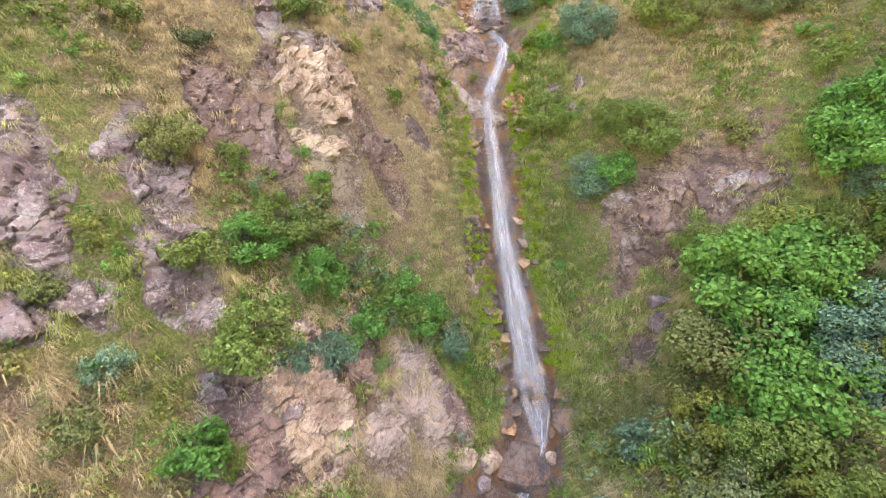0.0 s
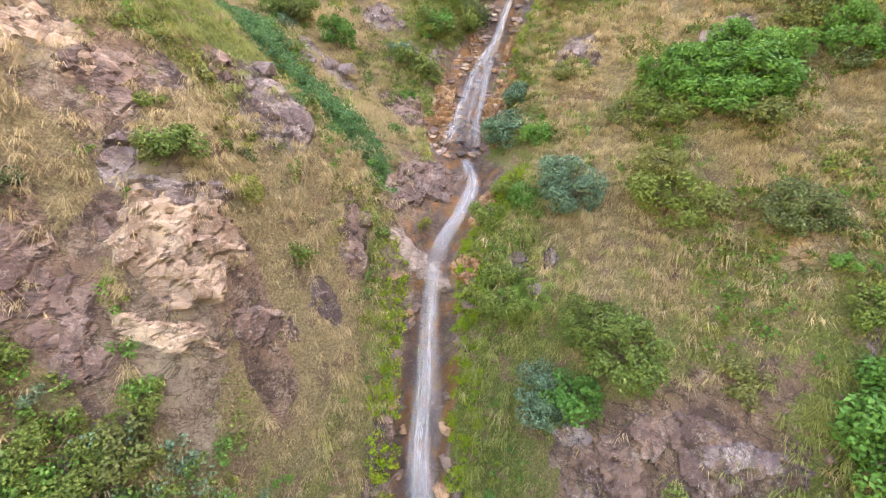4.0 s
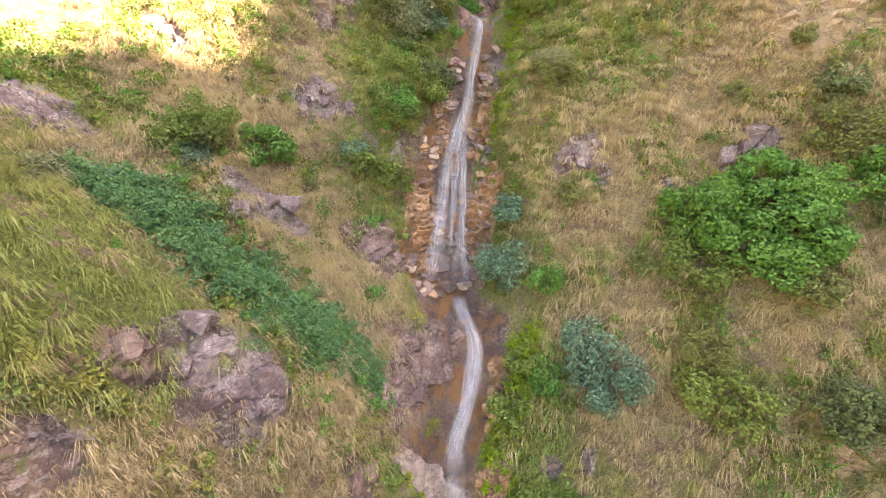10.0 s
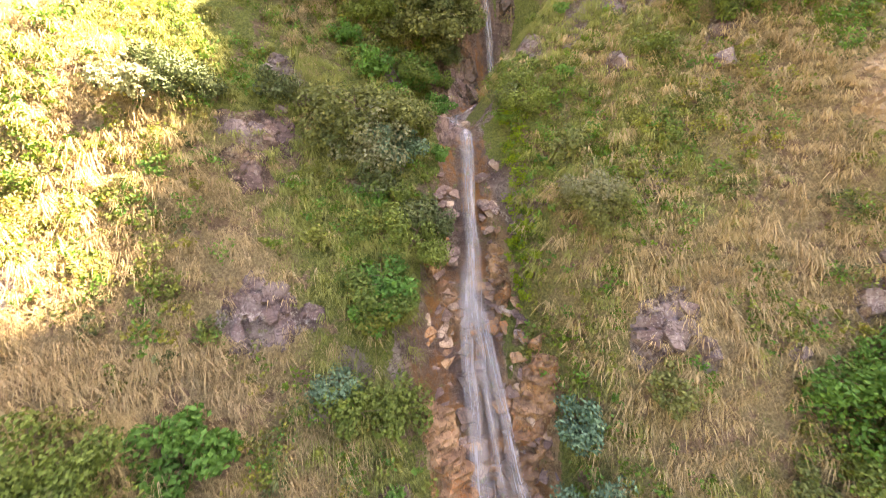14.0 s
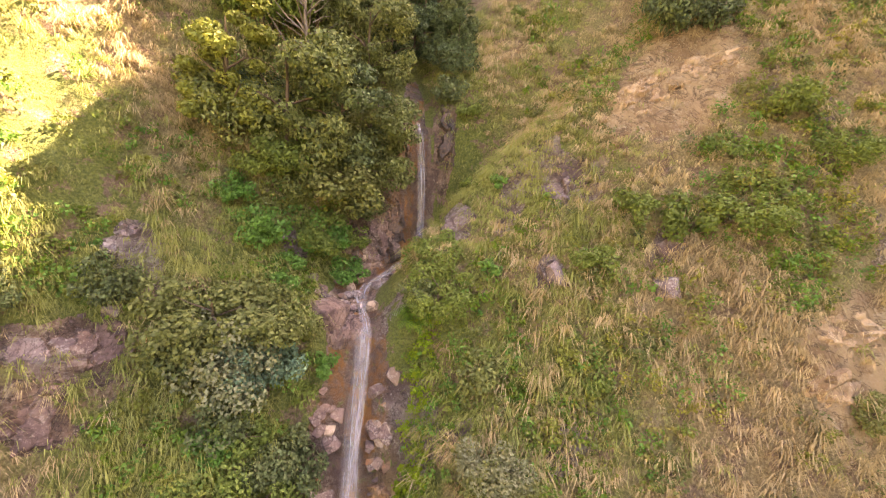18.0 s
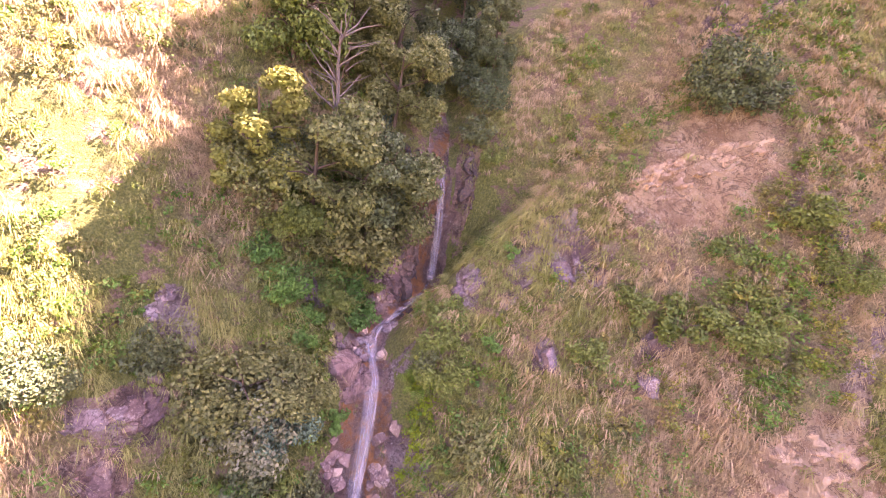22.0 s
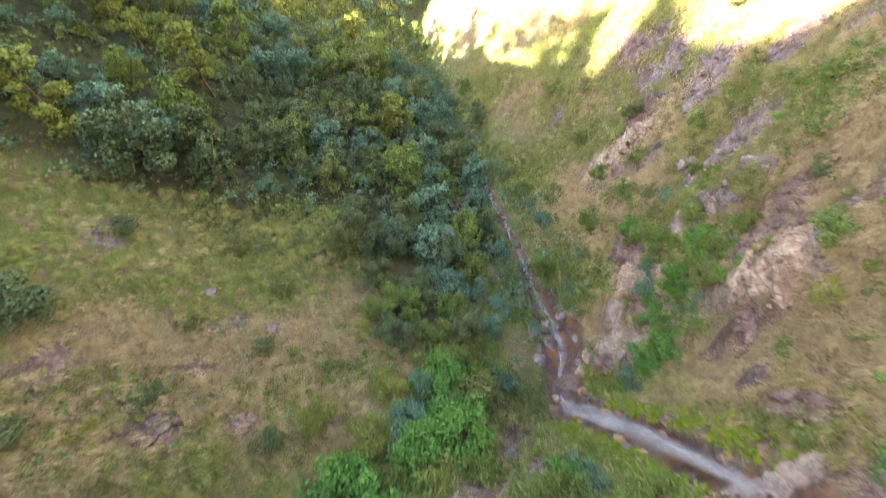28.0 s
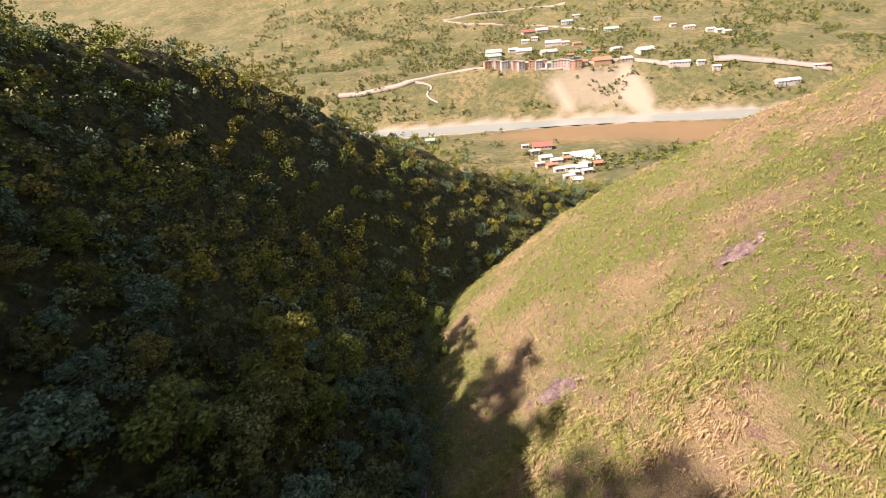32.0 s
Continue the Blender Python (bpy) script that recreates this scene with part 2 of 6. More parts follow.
ROCK_BROWN_2 = [(-6.4, 15.5, 0.73, 1.19, -7, 0.3), (-5.7, 15.3, 0.8, 0.9, -9, 0.2), (3.5, 36.3, 0.85, 0.9, -22, 0.35), (5.1, 39.6, 1.13, 1.31, 2, 0.35), (-3, 34.3, 0.83, 0.65, -11, 0.15), (-2.4, 35.4, 0.87, 0.73, -7, 0.2)]
ROCK_SLAB_1 = [(-0.9, 13.6, 2.1, 1.75, -44, 0.3), (-2.1, 11.6, 1.5, 0.7, -32, 0.2), (1.1, 22.2, 2, 0.47, -52, 0.45), (-0.5, 23.3, 0.89, 0.76, -56, 0.3)]
ROCK_ORANGE_1 = [(1.2, 29.3, 0.6, 2.0, 0, 0.6), (3.8, 29.5, 0.6, 2.2, 0, 0.7), (4.3, 33.0, 0.4, 1.5, 15, 0.5), (2.3, 32.6, 0.35, 1.3, 10, 0.4), (3.6, 23.5, 0.8, 0.8, 30, 0.5), (3.2, 22, 0.7, 0.5, 18, 0.4), (3.9, 24.6, 0.47, 0.52, 28, 0.3)]
ROCK_OCHRE_1 = [(13.4, 20.6, 0.9, 0.23, 9, 0.3), (13.6, 19.9, 0.81, 0.66, -5, 0.12), (15.8, 29.1, 2.6, 0.7, 28, 0.1), (15, 36.3, 3.0, 0.6, 34, 0.1), (13.3, 36.4, 1.5, 0.4, 25, 0.1), (15.9, 29.6, 1.8, 0.55, 1, 0.1), (17.5, 28.2, 1.4, 0.5, 10, 0.1)]
ROCK_WET_1 = [(6.0, 40.3, 0.5, 1.3, 7, 0.3)]
ROCK_WET_SPUR = [(8.1, 41.0, 0.5, 1.5, 5, 0.25), (6.1, 41.2, 0.5, 1.4, 10, 0.3), (5.8, 39.6, 0.6, 0.5, 10, 0.3)]
ROCK_GREY_SPUR = [(-14.9, 5.2, 2.15, 2.13, 39, 0.5), (-10.9, 10.5, 1.48, 2.01, 69, 0.5), (-8.5, 12.7, 1.23, 1.23, 51, 0.5), (-14.9, 9.1, 1.47, 1.57, 37, 0.4), (-16.3, 1.2, 1.19, 1.75, 81, 0.5), (-15.3, 0.2, 1.36, 1.15, 69, 0.4)]
ROCK_BROWN_SPUR = [(-5.3, 9.9, 2.03, 2.35, 93, 0.4), (-3, 13.3, 1.74, 1.13, 81, 0.4), (-11.8, 2.2, 1.63, 3, 65, 0.3), (-17.1, -3.5, 1.44, 2.5, 74, 0.4), (-18.1, -5.2, 1.29, 1.48, 110, 0.4)]
OUTCROPS = [("cream", *e) for e in ROCK_CREAM_1] + [("grey", *e) for e in ROCK_GREY_1] + [("grey", *e) for e in ROCK_GREY_2] + [("grey", *e) for e in ROCK_GREY_3] + [("grey", *e) for e in ROCK_GREY_4] + [("brown", *e) for e in ROCK_BROWN_1] + [("brown", *e) for e in ROCK_BROWN_2] + [("slab", *e) for e in ROCK_SLAB_1] + [("orange", *e) for e in ROCK_ORANGE_1] + [("ochre", *e) for e in ROCK_OCHRE_1] + [("wet", *e) for e in ROCK_WET_1]
ROCK_GORGE = [
    ("brown", 20.9, 8.2, 1.5, 0.8), ("brown", 18.9, 8.6, 0.9, 0.5), ("brown", 22.6, 4.8, 1.7, 0.5), ("brown", 19.6, 5.2, 0.8, 0.35), ("grey", 16.6, 3.2, 0.5, 0.35), ("grey", 18.3, 0.6, 0.45, 0.3), ("grey", -13.8, 6.0, 1.2, 1.7), ("grey", -16.3, 1.2, 0.9, 1.3), ("grey", -17.6, -1.6, 0.9, 1.6), ("grey", -13.0, -8.3, 0.8, 1.3),
    ("cream", -10.7, 1.5, 1.3, 3.0), ("cream", -4.2, 11.1, 1.3, 2.4), ("grey", -18.2, -5.2, 0.7, 1.4), ("grey", -32, -30.5, 0.8, 1.3), ("grey", -20.8, -33.4, 1.0, 1.8)]
OUTCROPS = OUTCROPS + [("wet", *e) for e in ROCK_WET_SPUR] + [("grey", *e) for e in ROCK_GREY_SPUR] + [("brown", *e) for e in ROCK_BROWN_SPUR] + [(kind, x, y, rx, ry * 1.3, 0, 0.4) for kind, x, y, rx, ry in ROCK_GORGE]
# their footprints in plan
ROCKS = [(kind, x, y, max(0.85 * math.hypot(hu * math.cos(radians(turn)), 0.6 * hv * math.sin(radians(turn))), 0.25),
          max(0.85 * math.hypot(hu * math.sin(radians(turn)), 0.6 * hv * math.cos(radians(turn))), 0.22)) for kind, x, y, hu, hv, turn, _ in OUTCROPS]


def patch(x, y, cx, cy, rx, ry):
    return smooth(1.35, 0.75, np.hypot((x - cx) / rx, (y - cy) / ry) + 0.22 * vnoise(x * 1.9, y * 1.9, 4))


def rockiness(x, y):
    total = 0.0 * x
    for _, cx, cy, rx, ry in ROCKS:
        near = (np.abs(x - cx) < 1.7 * rx) & (np.abs(y - cy) < 1.7 * ry)
        if np.any(near):
            total = np.maximum(total, np.where(near, patch(x, y, cx, cy, rx, ry), 0))
    return total


# hollows and swells of the slope: x, y, height
SWELLS_WEST = [(-5, 17.2, 0.81), (-2.1, 14.8, -2.2), (-8.3, 12.7, -0.68), (-8.8, 11.6, 1.04), (-6.3, 15.9, -0.46), (-4.9, 22.2, 0.32), (-3.1, 21.8, 0.36), (-5.1, 17, 0.7), (-5.4, 16.6, 0.29), (-5.3, 21.2, -0.25), (-3.1, 22, 0.38), (-3.9, 28.7, -0.49), (-1.6, 34.6, -0.64), (-4.3, 25.3, -0.5), (-2.8, 24.7, -0.37), (-2.6, 27.3, -0.5), (-5.4, 28.6, 0.69), (-8.3, 29.9, 0.93), (-2.4, 32.6, 0.21), (-6.5, 14.4, -1.41), (-4.5, 14.2, -1.02), (-1.9, 17.1, -1.14), (-0.8, 19, -0.2)]
SWELLS_EAST = [(12.3, 16.6, 0.27), (1, 16, -2.44), (8.7, 15.7, -1.46), (0.1, 22.4, -0.32), (10.5, 27.7, -0.56), (7, 28.6, 1.08), (6.5, 21.9, -0.99), (0.2, 27.8, 0.36), (9.1, 34, 0.6), (14.2, 29.4, 0.78), (0.6, 32.3, 1.12), (5.9, 31.3, 2.04), (10, 28.4, 0.69), (7.2, 18.6, 1.01), (11, 20.5, -0.61), (13.7, 17.1, 0.93), (9.7, 14.1, 2.23), (5.5, 17.9, -2.88)]


def BUMPS(x, y):
    z = knoll(x, y, -25, -16.5, 6, 6, -3.6) + knoll(x, y, -36, -27, 8, 8, 2.6) + knoll(x, y, -8.5, -6, 5, 5, -2.2) + knoll(x, y, -20, 0, 5, 5, 2.0)
    for cx, cy, h in SWELLS_WEST + SWELLS_EAST:
        z = z + knoll(x, y, cx, cy, 2.0, 2.0, h)
    return z


def spaced(stops):
    """Grid lines: pairs of a start and the spacing from there on; the last is the end."""
    out = []
    for (a, step), (b, _) in zip(stops[:-1], stops[1:]):
        n = max(int(round((b - a) / step)), 1)
        out += list(np.linspace(a, b, n, endpoint=False))
    return np.array(out + [stops[-1][0]])


GRID_X = spaced([(-3600, 220), (-1200, 40), (-620, 11), (-130, 5), (-60, 1.2), (-26, 0.3), (-12, 0.2), (-1, 0.14), (7, 0.2), (17, 0.3), (24, 1.2), (60, 5), (130, 11), (420, 40), (1100, 220), (3600, 0)])
GRID_Y = spaced([(-3800, 220), (-1300, 40), (-900, 11), (-230, 5), (-100, 1.2), (0, 0.3), (12.5, 0.13), (42, 0.25), (46, 1.2), (80, 5), (140, 40), (420, 220), (2600, 0)])


def mesh_from(name, verts, faces, smooth_shade=True):
    me = bpy.data.meshes.new(name)
    verts, faces = np.asarray(verts, np.float32), np.asarray(faces, np.int32)
    n = faces.shape[1]
    me.vertices.add(len(verts))
    me.vertices.foreach_set("co", verts.ravel())
    me.loops.add(faces.size)
    me.loops.foreach_set("vertex_index", faces.ravel())
    me.polygons.add(len(faces))
    me.polygons.foreach_set("loop_start", np.arange(0, faces.size, n, dtype=np.int32))
    me.polygons.foreach_set("use_smooth", np.full(len(faces), smooth_shade))
    me.update(calc_edges=True)
    return me


gx, gy = np.meshgrid(GRID_X, GRID_Y)
gz = land(gx, gy)
nx, ny = len(GRID_X), len(GRID_Y)
index = np.arange(nx * ny).reshape(ny, nx)
quads = np.stack([index[:-1, :-1], index[:-1, 1:], index[1:, 1:], index[1:, :-1]], -1).reshape(-1, 4)

# ---- materials ----
def make(name, rough=0.8):
    m = bpy.data.materials.new(name)
    m.use_nodes = True
    b = m.node_tree.nodes["Principled BSDF"]
    b.inputs["Roughness"].default_value = rough
    return m, m.node_tree.nodes, m.node_tree.links, b


class Nodes:
    """Short hand for node trees."""

    def __init__(self, m):
        self.n, self.l = m.node_tree.nodes, m.node_tree.links
        self.geo = self.n.new("ShaderNodeNewGeometry")

    def link(self, value, socket):
        if hasattr(value, "is_output"):
            self.l.new(value, socket)
        elif isinstance(value, tuple) and len(value) == 3:
            socket.default_value = (*value, 1)
        else:
            socket.default_value = value

    def noise(self, scale, detail=4, rough=0.55, stretch=None, distortion=0.0, where=None):
        t = self.n.new("ShaderNodeTexNoise")
        t.inputs["Scale"].default_value, t.inputs["Detail"].default_value = scale, detail
        t.inputs["Roughness"].default_value, t.inputs["Distortion"].default_value = rough, distortion
        at = where or self.geo.outputs["Position"]
        if stretch:
            mp = self.n.new("ShaderNodeMapping")
            mp.inputs["Scale"].default_value = stretch
            self.l.new(at, mp.inputs["Vector"])
            at = mp.outputs[0]
        self.l.new(at, t.inputs["Vector"])
        return t.outputs["Fac"]

    def crack(self, scale, stretch=(1, 1, 1)):
        t = self.n.new("ShaderNodeTexVoronoi")
        t.feature = "DISTANCE_TO_EDGE"
        t.inputs["Scale"].default_value = scale
        mp = self.n.new("ShaderNodeMapping")
        mp.inputs["Scale"].default_value = stretch
        self.l.new(self.geo.outputs["Position"], mp.inputs["Vector"])
        self.l.new(mp.outputs[0], t.inputs["Vector"])
        return t.outputs["Distance"]

    def attr(self, name):
        t = self.n.new("ShaderNodeAttribute")
        t.attribute_name = name
        return t.outputs["Fac"]

    def calc(self, op, a, b=0.0, c=0.0):
        t = self.n.new("ShaderNodeMath")
        t.operation = op
        for v, s in zip((a, b, c), t.inputs):
            self.link(v, s)
        return t.outputs[0]

    def ramp(self, value, lo, hi):
        t = self.n.new("ShaderNodeMapRange")
        t.interpolation_type = "SMOOTHSTEP"
        self.link(value, t.inputs["Value"])
        t.inputs["From Min"].default_value, t.inputs["From Max"].default_value = lo, hi
        return t.outputs[0]

    def mix(self, fac, a, b, mode="MIX"):
        t = self.n.new("ShaderNodeMix")
        t.data_type, t.blend_type = "RGBA", mode
        self.link(fac, t.inputs[0])
        self.link(a, t.inputs[6])
        self.link(b, t.inputs[7])
        return t.outputs[2]

    def bump(self, height, strength, distance, normal=None):
        t = self.n.new("ShaderNodeBump")
        t.inputs["Strength"].default_value, t.inputs["Distance"].default_value = strength, distance
        self.link(height, t.inputs["Height"])
        if normal:
            self.l.new(normal, t.inputs["Normal"])
        return t.outputs[0]


def stone_colour(k, light, dark, stain):
    """Weathered stone: blotches, dark streaks down the face, pale crust in spots."""
    c = k.mix(k.ramp(k.noise(0.9, 7, 0.72), 0.42, 0.58), dark, light)
    streak = k.ramp(k.noise(2.4, 6, 0.72, (1.6, 0.5, 0.28)), 0.5, 0.68)
    c = k.mix(k.calc("MULTIPLY", streak, 0.75), c, tuple(v * 0.7 for v in dark))
    crust = k.ramp(k.calc("ADD", k.calc("MULTIPLY", k.noise(11, 4, 0.75), 0.6), k.calc("MULTIPLY", k.noise(1.3, 3), 0.5)), 0.58, 0.68)
    c = k.mix(k.calc("MULTIPLY", crust, 0.75), c, stain)
    spot = k.ramp(k.noise(13, 4, 0.75, (1, 1, 0.6)), 0.56, 0.64)
    c = k.mix(k.calc("MULTIPLY", spot, k.calc("MULTIPLY", k.ramp(k.noise(1.2, 3), 0.4, 0.6), 0.85)), c, stain)
    seam = k.ramp(k.calc("ABSOLUTE", k.calc("MULTIPLY_ADD", k.noise(1.1, 6, 0.6, (1, 1, 1.8), 0.8), 1.0, -0.5)), 0.0, 0.022)
    joint = k.ramp(k.calc("ADD", k.crack(0.9, (1.5, 0.7, 0.8)), k.calc("MULTIPLY_ADD", k.noise(3.5, 4), 0.12, -0.06)), 0.0, 0.02)
    broken = k.ramp(k.noise(0.9, 3), 0.42, 0.6)
    seam = k.calc("MULTIPLY", seam, k.calc("MAXIMUM", k.calc("MULTIPLY_ADD", joint, 0.5, 0.5), broken))
    return k.mix(k.calc("MULTIPLY_ADD", seam, 0.7, 0.3), tuple(v * 0.25 for v in dark), c)


def ground_material():
    m, n, l, b = make("hillside", 0.92)
    k = Nodes(m)
    big, mid, fine = k.noise(0.16, 4), k.noise(1.4, 5, 0.65), k.noise(14, 4, 0.7)
    green = k.calc("ADD", k.attr("green"), k.calc("MULTIPLY_ADD", mid, 0.9, -0.45))
    straw = k.mix(k.ramp(fine, 0.3, 0.7), (0.2, 0.155, 0.09), (0.42, 0.335, 0.2))
    turf = k.mix(k.ramp(fine, 0.3, 0.7), (0.09, 0.12, 0.032), (0.23, 0.27, 0.075))
    grass = k.mix(k.ramp(green, 0.25, 0.75), straw, turf)
    grass = k.mix(k.ramp(green, 0.95, 1.25), grass, k.mix(k.ramp(fine, 0.3, 0.7), (0.13, 0.2, 0.02), (0.22, 0.31, 0.045)))
    soil = k.mix(k.ramp(fine, 0.35, 0.7), (0.17, 0.115, 0.085), (0.36, 0.255, 0.19))
    grass = k.mix(k.ramp(k.noise(1.1, 6, 0.72), 0.53, 0.6), grass, soil)
    grey = stone_colour(k, (0.31, 0.25, 0.245), (0.16, 0.11, 0.115), (0.5, 0.46, 0.45))
    cream = stone_colour(k, (0.46, 0.36, 0.29), (0.24, 0.17, 0.135), (0.54, 0.46, 0.4))
    brown = stone_colour(k, (0.33, 0.215, 0.17), (0.15, 0.095, 0.085), (0.46, 0.37, 0.31))
    ochre = stone_colour(k, (0.48, 0.35, 0.22), (0.3, 0.2, 0.12), (0.55, 0.45, 0.33))
    stone = k.mix(k.attr("pale"), grey, cream)
    stone = k.mix(k.attr("brown"), stone, brown)
    stone = k.mix(k.attr("ochre"), stone, ochre)
    rust = k.ramp(k.noise(1.1, 5, 0.65, (1, 1, 0.35)), 0.47, 0.6)
    stone = k.mix(k.calc("MULTIPLY", k.attr("wet"), rust), stone, (0.42, 0.19, 0.06))
    stone = k.mix(k.calc("MULTIPLY", k.ramp(k.attr("wet"), 0.55, 1.0), k.calc("MULTIPLY_ADD", k.ramp(mid, 0.35, 0.65), 0.5, 0.15)), stone, (0.1, 0.055, 0.05))
    moss = k.calc("MULTIPLY", k.ramp(k.noise(2.3, 5, 0.7), 0.58, 0.68), 0.75)
    stone = k.mix(moss, stone, turf)
    edge = k.ramp(k.calc("ADD", k.attr("rock"), k.calc("ADD", k.calc("MULTIPLY_ADD", k.noise(2.2, 6, 0.75), 1.3, -0.65), k.calc("MULTIPLY_ADD", k.noise(7, 3, 0.6), 0.5, -0.25))), 0.46, 0.54)
    # leaf litter, kept dark to put the shade between crowns into the colour
    grass = k.mix(k.attr("litter_shade"), grass, k.mix(k.ramp(mid, 0.35, 0.65), (0.03, 0.034, 0.015), (0.07, 0.085, 0.03)))
    colour = k.mix(edge, grass, stone)
    # the main valley: fields, bare ground, gravel
    field = k.mix(k.ramp(k.noise(0.035, 4), 0.35, 0.65), (0.15, 0.145, 0.065), (0.1, 0.115, 0.045))
    field = k.mix(k.ramp(k.noise(0.02, 5, 0.65, (1, 1, 2)), 0.45, 0.6), field, (0.21, 0.18, 0.09))
    field = k.mix(k.calc("MULTIPLY", k.ramp(k.noise(0.16, 6, 0.75), 0.45, 0.58), 0.8), field, (0.065, 0.08, 0.035))
    field = k.mix(k.attr("tilled"), field, (0.23, 0.16, 0.085))
    field = k.mix(k.attr("scar"), field, (0.36, 0.32, 0.26))
    rows = k.ramp(k.noise(0.5, 4, 0.6, (0.08, 0.08, 0.9)), 0.5, 0.62)
    field = k.mix(k.calc("MULTIPLY", rows, k.calc("MULTIPLY", k.attr("terrace"), 0.6)), field, (0.13, 0.13, 0.045))
    colour = k.mix(k.attr("far"), colour, field)
    l.new(colour, b.inputs["Base Color"])
    wet = k.calc("MULTIPLY", k.attr("wet"), k.ramp(mid, 0.35, 0.6))
    l.new(k.calc("MULTIPLY_ADD", wet, -0.55, 0.92), b.inputs["Roughness"])
    nrm = k.bump(k.noise(1.6, 8, 0.72, (1, 1, 1.6)), 1.0, 0.5)
    nrm = k.bump(k.noise(9, 5, 0.7), 0.8, 0.06, nrm)
    ledge = k.noise(2.2, 7, 0.7, (1, 0.6, 2.6), 0.7)
    l.new(k.bump(ledge, 0.9, 0.25, nrm), b.inputs["Normal"])
    return m


def rock_material(name, light, dark, stain):
    m, n, l, b = make(name, 0.85)
    k = Nodes(m)
    c = stone_colour(k, light, dark, stain)
    info = n.new("ShaderNodeObjectInfo")
    c = k.mix(k.calc("MULTIPLY", info.outputs["Random"], 0.25), c, dark)
    c = k.mix(k.calc("MULTIPLY", k.attr("tone"), 0.45), c, tuple(v * 0.75 for v in dark))
    l.new(c, b.inputs["Base Color"])
    l.new(k.bump(k.noise(9, 6, 0.7), 0.5, 0.035, k.bump(k.noise(1.8, 6, 0.7, (1, 1, 2)), 0.5, 0.15)), b.inputs["Normal"])
    return m


def leaf_material(name, light, dark, glow=0.25, vary=0.35):
    """Leaves: two greens by leaf and by plant, some light passing through."""
    m, n, l, b = make(name, 0.55)
    k = Nodes(m)
    info = n.new("ShaderNodeObjectInfo")
    leaf = k.geo.outputs["Random Per Island"]
    c = k.mix(leaf, dark, light)
    warm = (min(light[0] * 1.7 + 0.02, 1), light[1] * 1.05, light[2] * 0.7)
    tone = k.calc("FRACT", k.calc("MULTIPLY_ADD", info.outputs["Random"], 7.3, k.attr("tone")))
    c = k.mix(k.calc("MULTIPLY_ADD", k.attr("tone"), 0.25, k.calc("MULTIPLY", info.outputs["Random"], vary)), c, warm)
    c = k.mix(k.calc("MULTIPLY", k.ramp(tone, 0.35, 1.0), 0.4), c, dark)
    c = k.mix(k.calc("MULTIPLY", k.ramp(k.noise(1.3, 3), 0.45, 0.75), 0.45), c, dark)
    l.new(c, b.inputs["Base Color"])
    b.inputs["Specular IOR Level"].default_value = 0.3
    thin = n.new("ShaderNodeBsdfTranslucent")
    l.new(c, thin.inputs["Color"])
    both = n.new("ShaderNodeMixShader")
    both.inputs[0].default_value = glow
    l.new(b.outputs[0], both.inputs[1])
    l.new(thin.outputs[0], both.inputs[2])
    l.new(both.outputs[0], n["Material Output"].inputs["Surface"])
    return m


def grass_material(name, light, dark, far_light):
    m, n, l, b = make(name, 0.7)
    k = Nodes(m)
    c = k.mix(k.calc("MULTIPLY_ADD", k.geo.outputs["Random Per Island"], 0.3, k.calc("MULTIPLY", k.attr("tone"), 0.7)), dark, light)
    # darker towards the root: shade inside the tuft put into the colour
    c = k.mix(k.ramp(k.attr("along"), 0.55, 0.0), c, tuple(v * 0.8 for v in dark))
    c = k.mix(k.calc("MULTIPLY", k.ramp(k.noise(0.45, 4, 0.6), 0.42, 0.66), 0.35), c, far_light)
    l.new(c, b.inputs["Base Color"])
    b.inputs["Specular IOR Level"].default_value = 0.25
    thin = n.new("ShaderNodeBsdfTranslucent")
    l.new(c, thin.inputs["Color"])
    both = n.new("ShaderNodeMixShader")
    both.inputs[0].default_value = 0.3
    l.new(b.outputs[0], both.inputs[1])
    l.new(thin.outputs[0], both.inputs[2])
    l.new(both.outputs[0], n["Material Output"].inputs["Surface"])
    return m


def bark_material(name, colour):
    m, n, l, b = make(name, 0.9)
    k = Nodes(m)
    c = k.mix(k.noise(8, 4, 0.6, (3, 3, 0.5)), tuple(v * 0.5 for v in colour), colour)
    l.new(c, b.inputs["Base Color"])
    l.new(k.bump(k.noise(14, 4, 0.6, (3, 3, 0.5)), 0.6, 0.03), b.inputs["Normal"])
    return m


